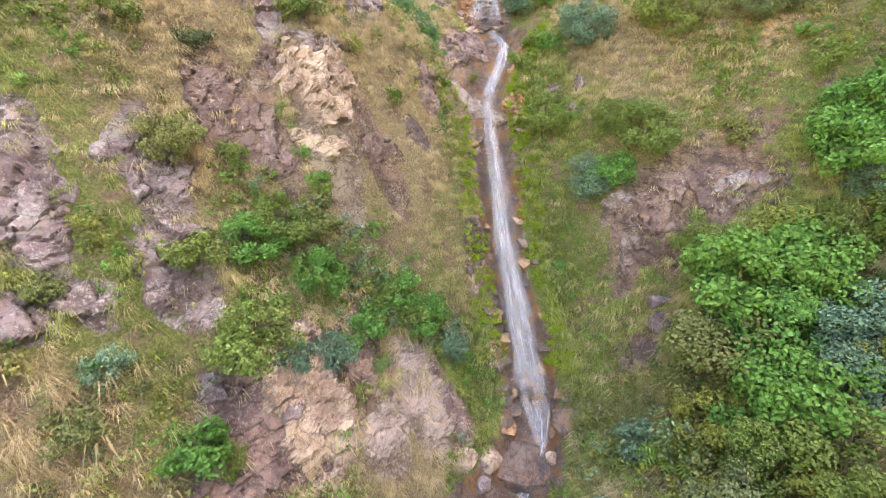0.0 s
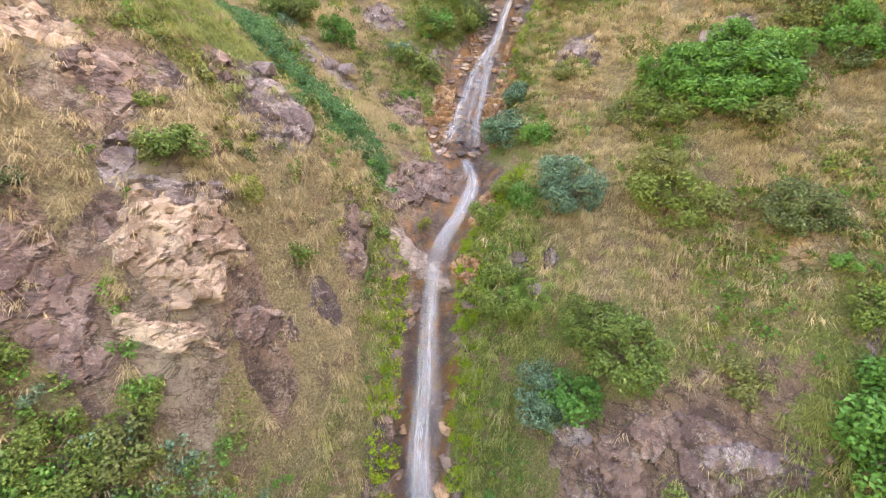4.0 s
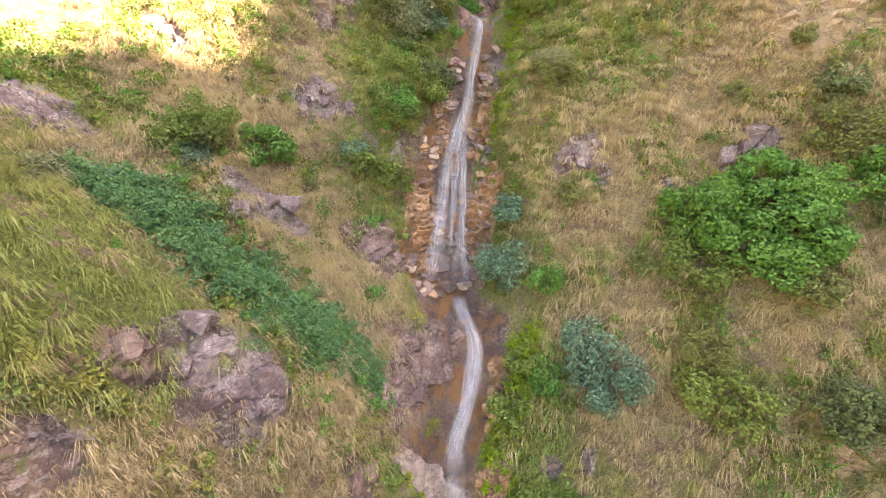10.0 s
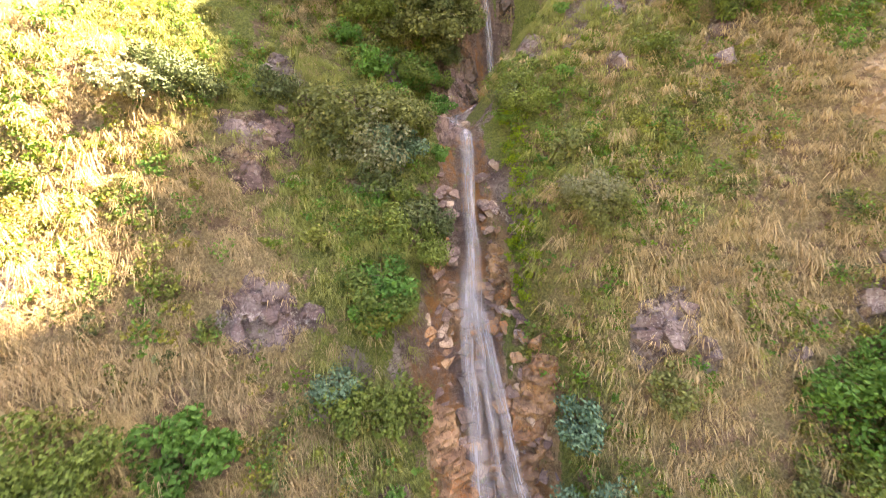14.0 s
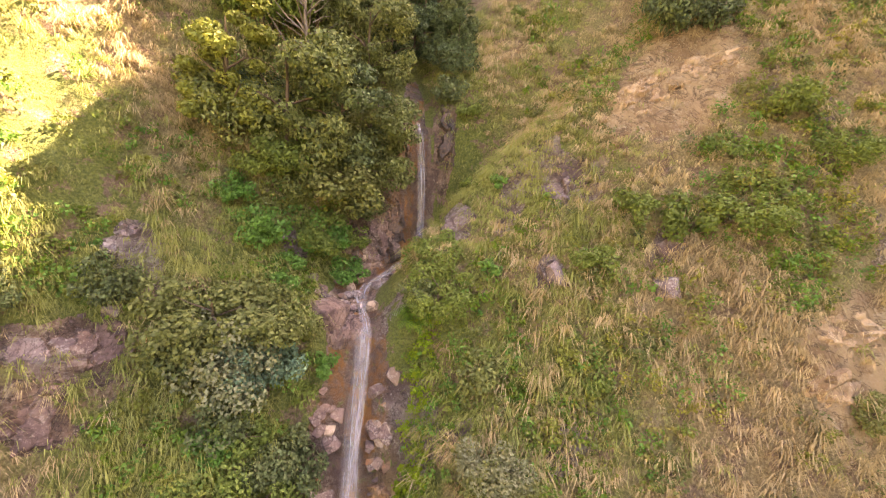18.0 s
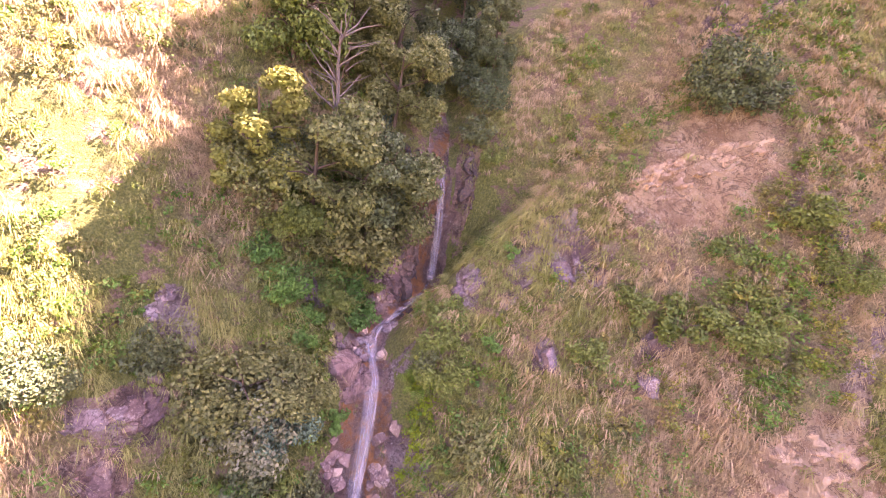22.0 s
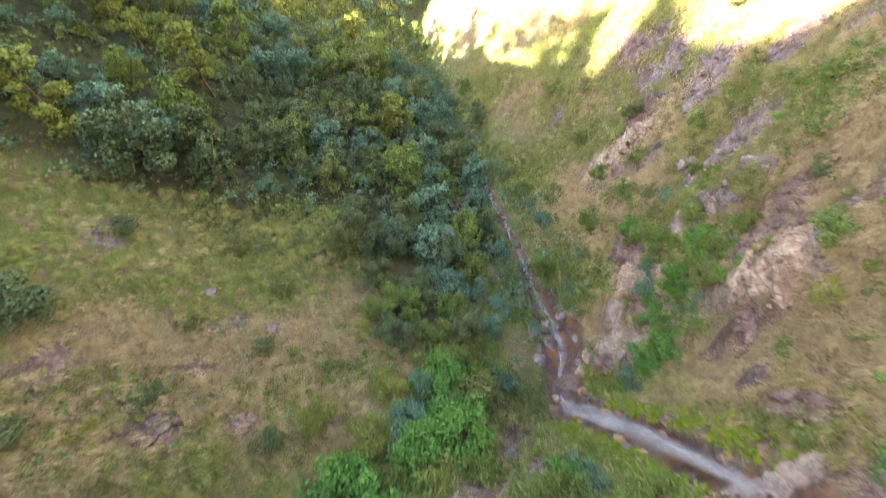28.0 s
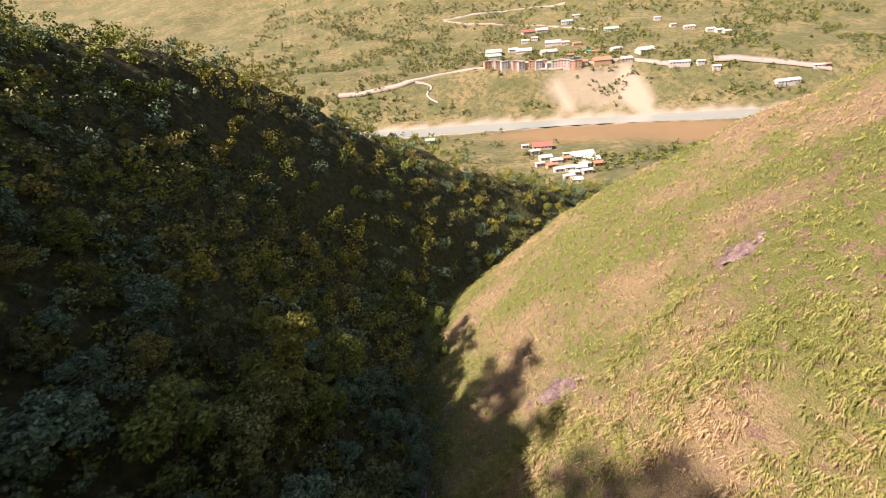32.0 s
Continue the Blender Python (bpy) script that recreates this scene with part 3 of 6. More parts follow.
def water_material(name, cover, streak):
    """White falling water: threads of foam over a thin clear film. uv: across, and metres along."""
    m, n, l, b = make(name, 0.35)
    k = Nodes(m)
    uv = n.new("ShaderNodeUVMap").outputs[0]
    sep = n.new("ShaderNodeSeparateXYZ")
    l.new(uv, sep.inputs[0])
    u = k.calc("ABSOLUTE", k.calc("MULTIPLY_ADD", sep.outputs[0], 2.0, -1.0))
    side = k.ramp(u, 1.0, 0.45)
    threads = k.noise(1.0, 4, 0.6, (streak, 0.3, 1), 0.2, uv)
    broken = k.noise(1.0, 5, 0.65, (streak * 0.5, 1.5, 1), 0.4, uv)
    a = k.calc("ADD", k.calc("MULTIPLY", threads, 0.7), k.calc("MULTIPLY", broken, 0.4))
    a = k.ramp(k.calc("ADD", a, k.calc("MULTIPLY_ADD", side, 0.2, cover)), 0.36, 0.92)
    a = k.calc("MULTIPLY", k.calc("MULTIPLY", a, 0.72), k.calc("MULTIPLY", k.ramp(side, 0.0, 0.5), k.attr("fade")))
    b.inputs["Base Color"].default_value = (0.5, 0.49, 0.55, 1)
    clear = n.new("ShaderNodeBsdfTransparent")
    both = n.new("ShaderNodeMixShader")
    l.new(a, both.inputs[0])
    l.new(clear.outputs[0], both.inputs[1])
    l.new(b.outputs[0], both.inputs[2])
    l.new(both.outputs[0], n["Material Output"].inputs["Surface"])
    return m


def plain_material(name, colour, rough=0.7, scale=0.6, amount=0.35):
    m, n, l, b = make(name, rough)
    k = Nodes(m)
    info = n.new("ShaderNodeObjectInfo")
    c = k.mix(k.calc("MULTIPLY", k.noise(scale, 4, 0.7), amount), colour, tuple(v * 0.45 for v in colour))
    c = k.mix(k.calc("MULTIPLY", info.outputs["Random"], 0.3), c, tuple(v * 0.7 for v in colour))
    l.new(c, b.inputs["Base Color"])
    return m


M_GROUND = ground_material()
M_ROCK_ORANGE = rock_material("orange_rock", (0.46, 0.29, 0.18), (0.2, 0.115, 0.075), (0.4, 0.16, 0.05))
M_ROCK_GREY = rock_material("grey_rock", (0.28, 0.225, 0.23), (0.14, 0.095, 0.1), (0.46, 0.42, 0.42))
M_ROCK_CREAM = rock_material("cream_rock", (0.52, 0.395, 0.31), (0.25, 0.165, 0.13), (0.56, 0.47, 0.4))
M_ROCK_WET = rock_material("wet_rock", (0.2, 0.14, 0.12), (0.07, 0.055, 0.055), (0.28, 0.13, 0.06))
M_ROCK_BROWN = rock_material("brown_rock", (0.27, 0.18, 0.155), (0.12, 0.075, 0.072), (0.4, 0.33, 0.3))
M_ROCK_SLAB = rock_material("slab_rock", (0.37, 0.29, 0.255), (0.21, 0.155, 0.14), (0.44, 0.38, 0.34))
M_ROCK_OCHRE = rock_material("ochre_rock", (0.46, 0.34, 0.22), (0.3, 0.2, 0.125), (0.54, 0.44, 0.32))
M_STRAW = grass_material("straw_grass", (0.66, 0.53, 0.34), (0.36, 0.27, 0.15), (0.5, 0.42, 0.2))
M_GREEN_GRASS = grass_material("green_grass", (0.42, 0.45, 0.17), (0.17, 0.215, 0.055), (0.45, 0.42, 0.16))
LEAVES = {
    "o": leaf_material("olive_leaves", (0.25, 0.3, 0.11), (0.07, 0.095, 0.03), 0.2, 0.15),
    "b": leaf_material("bright_leaves", (0.16, 0.39, 0.095), (0.045, 0.15, 0.03), 0.3, 0.15),
    "g": leaf_material("green_leaves", (0.21, 0.31, 0.08), (0.06, 0.105, 0.022), 0.2, 0.15),
    "t": leaf_material("blue_green_leaves", (0.17, 0.32, 0.215), (0.035, 0.085, 0.055), 0.1, 0.1),
    "d": leaf_material("dark_leaves", (0.15, 0.225, 0.1), (0.028, 0.052, 0.022), 0.1, 0.2),
    "w": leaf_material("silvery_leaves", (0.34, 0.36, 0.24), (0.12, 0.15, 0.07), 0.2, 0.1),
    "f": leaf_material("fern_leaves", (0.15, 0.3, 0.045), (0.06, 0.14, 0.018), 0.3, 0.1),
    "c": leaf_material("creeper_leaves", (0.12, 0.32, 0.14), (0.045, 0.14, 0.065), 0.25, 0.1),
    "m": leaf_material("moss_leaves", (0.25, 0.41, 0.03), (0.12, 0.22, 0.015), 0.25, 0.1),
    "y": leaf_material("yellow_green_leaves", (0.33, 0.39, 0.1), (0.13, 0.155, 0.035), 0.3, 0.08),
}
M_BARK = bark_material("brown_bark", (0.16, 0.115, 0.08))
M_DEAD = bark_material("dead_bark", (0.25, 0.21, 0.185))
M_WATER = water_material("falling_water", -0.14, 15.0)
M_FAN = water_material("fanned_water", -0.27, 18.0)
M_VEIL = water_material("water_veil", -0.2, 16.0)
M_BROOK = water_material("brook_water", -0.12, 5.0)

# ---- the ground sheet ----
def greenness(x, y):
    xs, _ = stream_at(y)
    d = x - xs
    g = 0.42 + 0.42 * fbm(x / 5.5, y / 5.5, 11, 3)
    g = g + 0.35 * np.exp(-(d / 3.2) ** 2) + knoll(x, y, -7.4, 21.4, 2.8, 1.5, 0.8) + knoll(x, y, 0, 37.5, 4.5, 2.8, 0.7) + knoll(x, y, 1, 32, 3, 3, 0.4)
    g = g - knoll(x, y, -5, 32, 4, 2.5, 0.4) - knoll(x, y, 12, 35, 7, 5, 0.34) - knoll(x, y, -3.5, 19.5, 3, 1.6, 0.3)
    g = g + 0.04 * smooth(-9, -16, x) * smooth(8, 0, y) + 0.7 * smooth(2, -8, y) * smooth(0, 2, d) * smooth(16, 9, x)
    g = g + 0.1 * smooth(4, -12, y) * smooth(-1, -4, d) - 0.16 * smooth(-2, -5, x) * smooth(21, 18, y) * smooth(4, 8, y) + 0.1 * smooth(5, 8, x) * smooth(26, 20, y)
    return np.clip(g, 0, 1)


def masks(x, y):
    xs, _ = stream_at(y)
    d = np.where(x > xs, (x - xs) * (1 + 0.55 * smooth(21, 23, y)), xs - x)
    out = {"rock": rockiness(x, y), "green": greenness(x, y)}
    for key, kind in (("pale", ("cream", "slab")), ("brown", ("brown", "wet")), ("ochre", ("ochre", "orange"))):
        v = 0.0 * x
        for k, cx, cy, rx, ry in ROCKS:
            if k in kind:
                v = np.maximum(v, smooth(2.0, 1.0, np.hypot((x - cx) / rx, (y - cy) / ry)))
        out[key] = v
    wide = np.interp(y, [-60, 0, 12, 15, 22, 24, 27, 30, 34, 36, 40, 43, 46], [0.25, 0.5, 2.0, 1.15, 0.95, 1.7, 1.9, 1.85, 1.25, 0.95, 0.9, 0.45, 0.1])
    bed = smooth(46, 42, y) * smooth(1.25, 0.8, d / (wide * (1 + 0.3 * vnoise(x * 0.9, y * 0.9, 5)))) * smooth(60, 50, y)
    out["rock"] = np.maximum(out["rock"], bed)
    out["wet"] = bed
    out["brown"] = np.maximum(out["brown"], bed * 0.8)
    scatter = smooth(0.62, 0.9, fbm(x / 3.1, y / 3.1, 21, 4) * 0.8 + 0.15)
    out["rock"] = np.maximum(out["rock"], scatter * 0.8 * smooth(-20, -4, y))
    # floor of the wooded side, where crown shade is painted in with the leaves
    out["litter_shade"] = smooth(0.5, 2.0, x - xs) * smooth(4, -4, y + 0.6 * np.maximum(x - 10, 0) + 3 * vnoise(x / 4, y / 4, 13))
    p, q = far_axes(x, y)
    r = q - river_q(p)
    out["far"] = smooth(95, 170, q - 0.25 * np.abs(p + 40))
    out["tilled"] = smooth(1.2, 0.8, np.hypot((p - 190) / 130, (r + 75) / 50))
    scar = smooth(30, 24, np.abs(r) + 5 * vnoise(p / 25, q / 25, 9))
    scar = np.maximum(scar, smooth(1.2, 0.8, np.hypot((p - 246) / 16, (r - 62) / 40)))
    scar = np.maximum(scar, smooth(1.2, 0.8, np.hypot((p - 164) / 9, (r - 55) / 28)))
    scar = np.maximum(scar, 0.6 * smooth(1.2, 0.8, np.hypot((p - 205) / 60, (r - 70) / 28)))
    out["scar"] = scar
    out["terrace"] = smooth(150, 260, r)
    return out


ground_mesh = mesh_from("ground", np.stack([gx, gy, gz], -1).reshape(-1, 3), quads)
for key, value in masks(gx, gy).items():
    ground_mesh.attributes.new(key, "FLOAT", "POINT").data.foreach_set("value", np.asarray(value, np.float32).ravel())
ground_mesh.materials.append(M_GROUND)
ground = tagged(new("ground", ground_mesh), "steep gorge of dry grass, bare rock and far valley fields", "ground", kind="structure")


def slope_at(x, y, e=0.3):
    """The unit normal of the ground."""
    sx = (land(x + e, y) - land(x - e, y)) / (2 * e)
    sy = (land(x, y + e) - land(x, y - e)) / (2 * e)
    n = np.stack([-sx, -sy, np.ones_like(sx)], -1)
    return n / np.linalg.norm(n, axis=-1, keepdims=True)


def part(name, mesh, material, parent, label=""):
    """One mesh as a part under a thing."""
    mesh.materials.clear()
    mesh.materials.append(material)
    ob = new(name, mesh)
    ob.parent = parent
    return tagged(ob, label)


def thing(name, label, category, group=""):
    return tagged(new(name), label, category, group)


# ---- grass ----
def tufts(x, y, length, blades, width, seed):
    """Fountains of drooping blades, all in one array: vertices and triangles."""
    r = np.random.default_rng(seed)
    n, m = len(x), blades
    z, nrm = land(x, y), slope_at(x, y)
    down = np.stack([nrm[:, 0], nrm[:, 1]], -1)
    down = down / np.maximum(np.linalg.norm(down, axis=1, keepdims=True), 0.05)
    ang = r.uniform(0, 2 * np.pi, (n, m))
    lay = r.uniform(0.2, 1.0, (n, m))[..., None]
    way = np.stack([np.cos(ang), np.sin(ang)], -1) * lay + down[:, None] * 0.45
    size = (length[:, None] * r.uniform(0.55, 1.15, (n, m)))[..., None]
    root = np.stack([x, y, z - 0.05], -1)[:, None] + np.concatenate([np.stack([np.cos(ang), np.sin(ang)], -1) * r.uniform(0, 0.12, (n, m))[..., None], np.zeros((n, m, 1))], -1)
    mid = root + np.concatenate([way * 0.42, 0.72 - 0.3 * lay], -1) * size
    tip = root + np.concatenate([way * 0.95, 0.6 - 0.85 * lay], -1) * size
    turn = ang + r.normal(0, 0.5, (n, m))
    across = np.stack([-np.sin(turn), np.cos(turn), r.normal(0, 0.3, (n, m))], -1) * (width * r.uniform(0.6, 1.4, (n, m)))[..., None]
    v = np.stack([root, mid - across, mid + across, tip], 2).reshape(-1, 3)
    base = (np.arange(n * m) * 4)[:, None]
    f = np.concatenate([base + [0, 2, 1], base + [1, 2, 3]], 1).reshape(-1, 3)
    return v, f


def scattered(n, x0, x1, y0, y1, seed, keep):
    """Random places in a rectangle that pass keep(x, y), denser where it is steep."""
    r = np.random.default_rng(seed)
    x, y = r.uniform(x0, x1, n), r.uniform(y0, y1, n)
    ok = keep(x, y, r)
    return x[ok], y[ok]


def off_rock(x, y, r, clear=1.1):
    xs, _ = stream_at(y)
    wide = np.interp(y, [-60, 12, 15, 22, 24, 30, 36, 42], [1.2, 1.9, 1.15, 0.95, 1.8, 1.8, 1.2, 0.9])
    bare = np.maximum(rockiness(x, y), smooth(0.62, 0.9, fbm(x / 3.1, y / 3.1, 21, 4) * 0.8 + 0.15) * 0.35)
    return (np.abs(x - xs) > wide * clear) & (r.random(len(x)) > bare * 0.88)


def grass(x, y, length, blades, width, seed, mat, label):
    me = mesh_from("grass", *tufts(x, y, length, blades, width, seed), False)
    me.materials.append(mat)
    tone = np.repeat(np.random.default_rng(seed + 12).random(len(x)), 4 * blades).astype(np.float32)
    me.attributes.new("tone", "FLOAT", "POINT").data.foreach_set("value", tone)
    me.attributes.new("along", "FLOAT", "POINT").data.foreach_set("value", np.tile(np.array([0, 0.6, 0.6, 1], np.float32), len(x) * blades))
    return tagged(new("grass", me), label, "grass", kind="stuff")


# short turf between, and fountain-shaped tussocks over it
def grassy(x, y, r):
    return off_rock(x, y, r) & (fbm(x / 2.6, y / 2.6, 41, 3) * 0.9 + 0.85 > r.random(len(x)))


gx2, gy2 = scattered(64000, -20, 22, 5.5, 45, 31, grassy)
edge = np.random.default_rng(38)
gx2, gy2 = np.concatenate([gx2, edge.uniform(7.9, 10.5, 900)]), np.concatenate([gy2, edge.uniform(36.5, 45, 900)])
gx4, gy4 = scattered(9000, 9, 42, -11, 34, 35, lambda x, y, r: off_rock(x, y, r) & ((x > 23) | (y < 5)) & (x > 10))
gx2, gy2 = np.concatenate([gx2, gx4]), np.concatenate([gy2, gy4])
is_green = greenness(gx2, gy2) + np.random.default_rng(5).normal(0, 0.13, len(gx2)) > 0.52
tx, ty = scattered(23000, -20, 24, 6, 45, 36, lambda x, y, r: off_rock(x, y, r, 1.2) & (fbm(x / 3.3, y / 3.3, 43, 3) + 0.75 > r.random(len(x))))
tx4, ty4 = scattered(4200, 10, 32, -8, 10, 37, lambda x, y, r: off_rock(x, y, r))
tx, ty = np.concatenate([tx, tx4]), np.concatenate([ty, ty4])
pale = greenness(tx, ty) + np.random.default_rng(55).normal(0, 0.16, len(tx)) < 0.56
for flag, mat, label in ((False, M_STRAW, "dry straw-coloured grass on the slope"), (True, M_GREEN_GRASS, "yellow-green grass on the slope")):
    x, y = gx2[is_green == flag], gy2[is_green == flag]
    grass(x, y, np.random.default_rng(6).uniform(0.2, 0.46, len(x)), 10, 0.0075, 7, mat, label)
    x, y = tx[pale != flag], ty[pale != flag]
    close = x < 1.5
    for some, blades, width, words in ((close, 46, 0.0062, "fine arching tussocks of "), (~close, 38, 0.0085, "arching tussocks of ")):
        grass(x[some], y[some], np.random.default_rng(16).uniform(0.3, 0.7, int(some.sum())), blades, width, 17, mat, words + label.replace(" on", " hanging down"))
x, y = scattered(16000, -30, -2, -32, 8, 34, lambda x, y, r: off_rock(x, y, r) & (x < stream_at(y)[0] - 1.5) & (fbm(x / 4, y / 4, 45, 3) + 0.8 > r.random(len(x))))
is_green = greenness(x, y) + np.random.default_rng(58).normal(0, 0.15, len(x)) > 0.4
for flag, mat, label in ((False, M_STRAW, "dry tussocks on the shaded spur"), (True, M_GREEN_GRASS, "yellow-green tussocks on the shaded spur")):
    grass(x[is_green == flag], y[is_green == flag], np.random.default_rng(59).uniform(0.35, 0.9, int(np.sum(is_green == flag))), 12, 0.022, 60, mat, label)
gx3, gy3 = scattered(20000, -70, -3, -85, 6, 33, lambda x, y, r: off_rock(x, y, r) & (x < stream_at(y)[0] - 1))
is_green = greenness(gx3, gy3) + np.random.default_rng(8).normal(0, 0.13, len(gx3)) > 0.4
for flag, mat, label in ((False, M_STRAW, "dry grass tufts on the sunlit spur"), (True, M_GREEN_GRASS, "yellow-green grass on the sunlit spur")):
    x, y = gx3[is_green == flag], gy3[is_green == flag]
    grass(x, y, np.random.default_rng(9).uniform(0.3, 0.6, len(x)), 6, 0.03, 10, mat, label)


# ---- leaves ----
def leaves(centres, normals, size, r, long=1.5):
    """Pointed, slightly folded leaves: vertices and triangles."""
    n = len(centres)
    t = r.normal(size=(n, 3))
    t = t - normals * np.sum(t * normals, 1, keepdims=True)
    t /= np.linalg.norm(t, axis=1, keepdims=True)
    s = np.cross(normals, t)
    a = (size * r.uniform(0.65, 1.3, n))[:, None]
    v = np.stack([centres - t * a * long * 0.5, centres + s * a * 0.5 + normals * a * 0.12, centres + t * a * long * 0.5 - normals * a * 0.1, centres - s * a * 0.5 + normals * a * 0.12], 1)
    b = (np.arange(n) * 4)[:, None]
    return v.reshape(-1, 3), np.concatenate([b + [0, 1, 2], b + [0, 2, 3]], 1).reshape(-1, 3)


def crown(blobs, n, size, r, long=1.5, hollow=0.55):
    """Leaves over a heap of lumps (x, y, z, radius, flattening)."""
    blobs = np.asarray(blobs)
    pick = r.choice(len(blobs), n, p=blobs[:, 3] ** 2 / np.sum(blobs[:, 3] ** 2))
    d = r.normal(size=(n, 3))
    d /= np.linalg.norm(d, axis=1, keepdims=True)
    rad = blobs[pick, 3] * (hollow + (1 - hollow) * r.random(n) ** 0.6) * (1 + 0.12 * r.normal(size=n))
    c = blobs[pick, :3] + d * rad[:, None] * np.stack([np.ones(n), np.ones(n), blobs[pick, 4]], 1)
    nrm = d * 0.8 + r.normal(size=(n, 3)) * 0.55 + [0, 0, 0.45]
    nrm /= np.linalg.norm(nrm, axis=1, keepdims=True)
    return leaves(c, nrm, size, r, long)


def tube(path, radii, sides=5):
    """A tapered limb along a path."""
    path, v, f = np.asarray(path, float), [], []
    for i, (p, rad) in enumerate(zip(path, radii)):
        way = path[min(i + 1, len(path) - 1)] - path[max(i - 1, 0)]
        way /= np.linalg.norm(way)
        s = np.cross(way, [0.3, 0.9, 0.1])
        s /= np.linalg.norm(s)
        t = np.cross(way, s)
        v += [p + rad * (s * math.cos(a) + t * math.sin(a)) for a in np.linspace(0, 2 * math.pi, sides, endpoint=False)]
    for i in range(len(path) - 1):
        for k in range(sides):
            j = (k + 1) % sides
            f += [(i * sides + k, i * sides + j, (i + 1) * sides + j, (i + 1) * sides + k)]
    return np.array(v), np.array(f)


def merged(pieces):
    v, f, at = [], [], 0
    for a, b in pieces:
        v.append(a)
        f.append(b + at)
        at += len(a)
    return np.concatenate(v), np.concatenate(f)


def limbs(height, spread, count, r, thick):
    out = []
    lean = r.normal(0, 0.06, 2) * height
    top = np.array([lean[0], lean[1], height])
    trunk = [np.array([0, 0, -0.35 * 1.0]), top * 0.35 + [0.03 * height, 0, 0], top * 0.7, top]
    out.append(tube(trunk, [thick * 1.3, thick, thick * 0.7, thick * 0.25], 6))
    for k in range(count):
        h = r.uniform(0.3, 0.9)
        a = k * 2.4 + r.uniform(-0.4, 0.4)
        s = spread * r.uniform(0.5, 1.0)
        p = top * h
        q = p + [math.cos(a) * s * 0.55, math.sin(a) * s * 0.55, height * 0.1]
        e = p + [math.cos(a) * s, math.sin(a) * s, height * r.uniform(0.08, 0.26)]
        out.append(tube([p, q, e], [thick * 0.5, thick * 0.35, thick * 0.12], 4))
    return merged(out)


def shrub_blobs(r, count, spread, height):
    out = []
    for k in range(count):
        a, s = r.uniform(0, 6.283), spread * math.sqrt(r.random()) * 0.75
        rad = r.uniform(0.14, 0.24)
        out.append((math.cos(a) * s * 0.5, math.sin(a) * s * 0.5, rad * 0.7 + height * r.random() * (1 - 0.5 * s / spread), rad, r.uniform(0.65, 0.95)))
    return out


SHRUBS, TREES = {}, {}
SHRUB_WORDS = {"o": "olive-green small-leaved shrub on the grassy slope", "b": "bright green broad-leaved bush on the slope", "g": "mid-green leafy shrub rooted in the slope",
               "t": "blue-green leafy shrub on the steep slope", "d": "dark green dense shrub clinging to the slope", "w": "pale silvery shrub among the grass",
               "f": "light green fern with long arching fronds", "y": "yellow-green leafy shrub in the gorge"}
SHRUB_BUILDS = {"small": (10, 420, 0.07), "middle": (18, 1500, 0.043), "large": (30, 4600, 0.026)}  # lumps, leaves, leaf length to plant width


def build_shrub(kind, build, variant):
    """A bush one metre across, its base at the origin."""
    lumps, count, leaf = SHRUB_BUILDS[build]
    r = np.random.default_rng(100 + ord(kind) * 7 + variant + count)
    root = thing("shrub", SHRUB_WORDS[kind], "shrub", SHRUB_WORDS[kind].split(" on ")[0].split(" in ")[0] + "s")
    v, f = limbs(0.5, 0.35, 5, r, 0.018)
    part("stem", mesh_from("stem", v, f), M_BARK, root)
    small = {"small": 1.0, "middle": 0.82, "large": 0.72}[build]
    blobs = [(x, y, z, rad * small, flat) for x, y, z, rad, flat in shrub_blobs(r, lumps, 1.15, 0.55)]
    v, f = crown(blobs, count, leaf * (1.25 if kind == "b" else 1.05), r, 1.5, 0.68)
    part("crown", mesh_from("crown", v, f, False), LEAVES[kind], root)
    return root


def build_fern(variant):
    r = np.random.default_rng(300 + variant)
    root = thing("fern", SHRUB_WORDS["f"], "fern", "ferns by the waterfall")
    for k in range(11):
        a, reach, up = k * 2.4, r.uniform(0.4, 0.62), r.uniform(0.3, 0.55)
        ts = np.linspace(0.08, 1, 12)
        mid = np.stack([np.cos(a) * reach * ts, np.sin(a) * reach * ts, up * np.sin(ts * 2.2)], -1)
        side = np.array([-np.sin(a), np.cos(a), 0])
        w = 0.13 * np.sin(np.pi * np.clip(ts * 0.9 + 0.1, 0, 1)) + 0.01
        pieces = []
        for i in range(11):
            for sgn in (1, -1):
                p = mid[i]
                q = p + side * sgn * w[i] + (mid[i + 1] - p) * 0.9 - [0, 0, 0.03]
                b = (mid[i + 1] - p) * 0.65
                pieces.append((np.array([p, p + b, q + b * 0.4, q]), np.array([[0, 1, 2, 3]])))
        v, f = merged(pieces)
        part("frond", mesh_from("frond", v, f, False), LEAVES["f"], root)
    return root


def build_tree(kind, variant, tall, wide, words, count=1500, leaf=0.19):
    """A broad-leaved tree, its base at the origin, in metres."""
    r = np.random.default_rng(500 + ord(kind) * 11 + variant)
    root = thing("tree", words, "tree", "trees on the shaded slope")
    v, f = limbs(tall * 0.85, wide * 0.45, 8, r, 0.09)
    part("trunk", mesh_from("trunk", v, f), M_BARK, root)
    blobs = []
    for k in range(26):
        a, h = r.uniform(0, 6.283), r.uniform(0.25, 1.0)
        s = wide * 0.44 * math.sqrt(r.random()) * (1.2 - 1.1 * abs(h - 0.5) ** 1.3)
        rad = r.uniform(0.1, 0.19) * wide
        blobs.append((math.cos(a) * s, math.sin(a) * s, h * tall, rad, r.uniform(0.55, 0.85)))
    v, f = crown(blobs, count, leaf, r, 1.5, 0.72)
    part("crown", mesh_from("crown", v, f, False), LEAVES[kind], root)
    return root


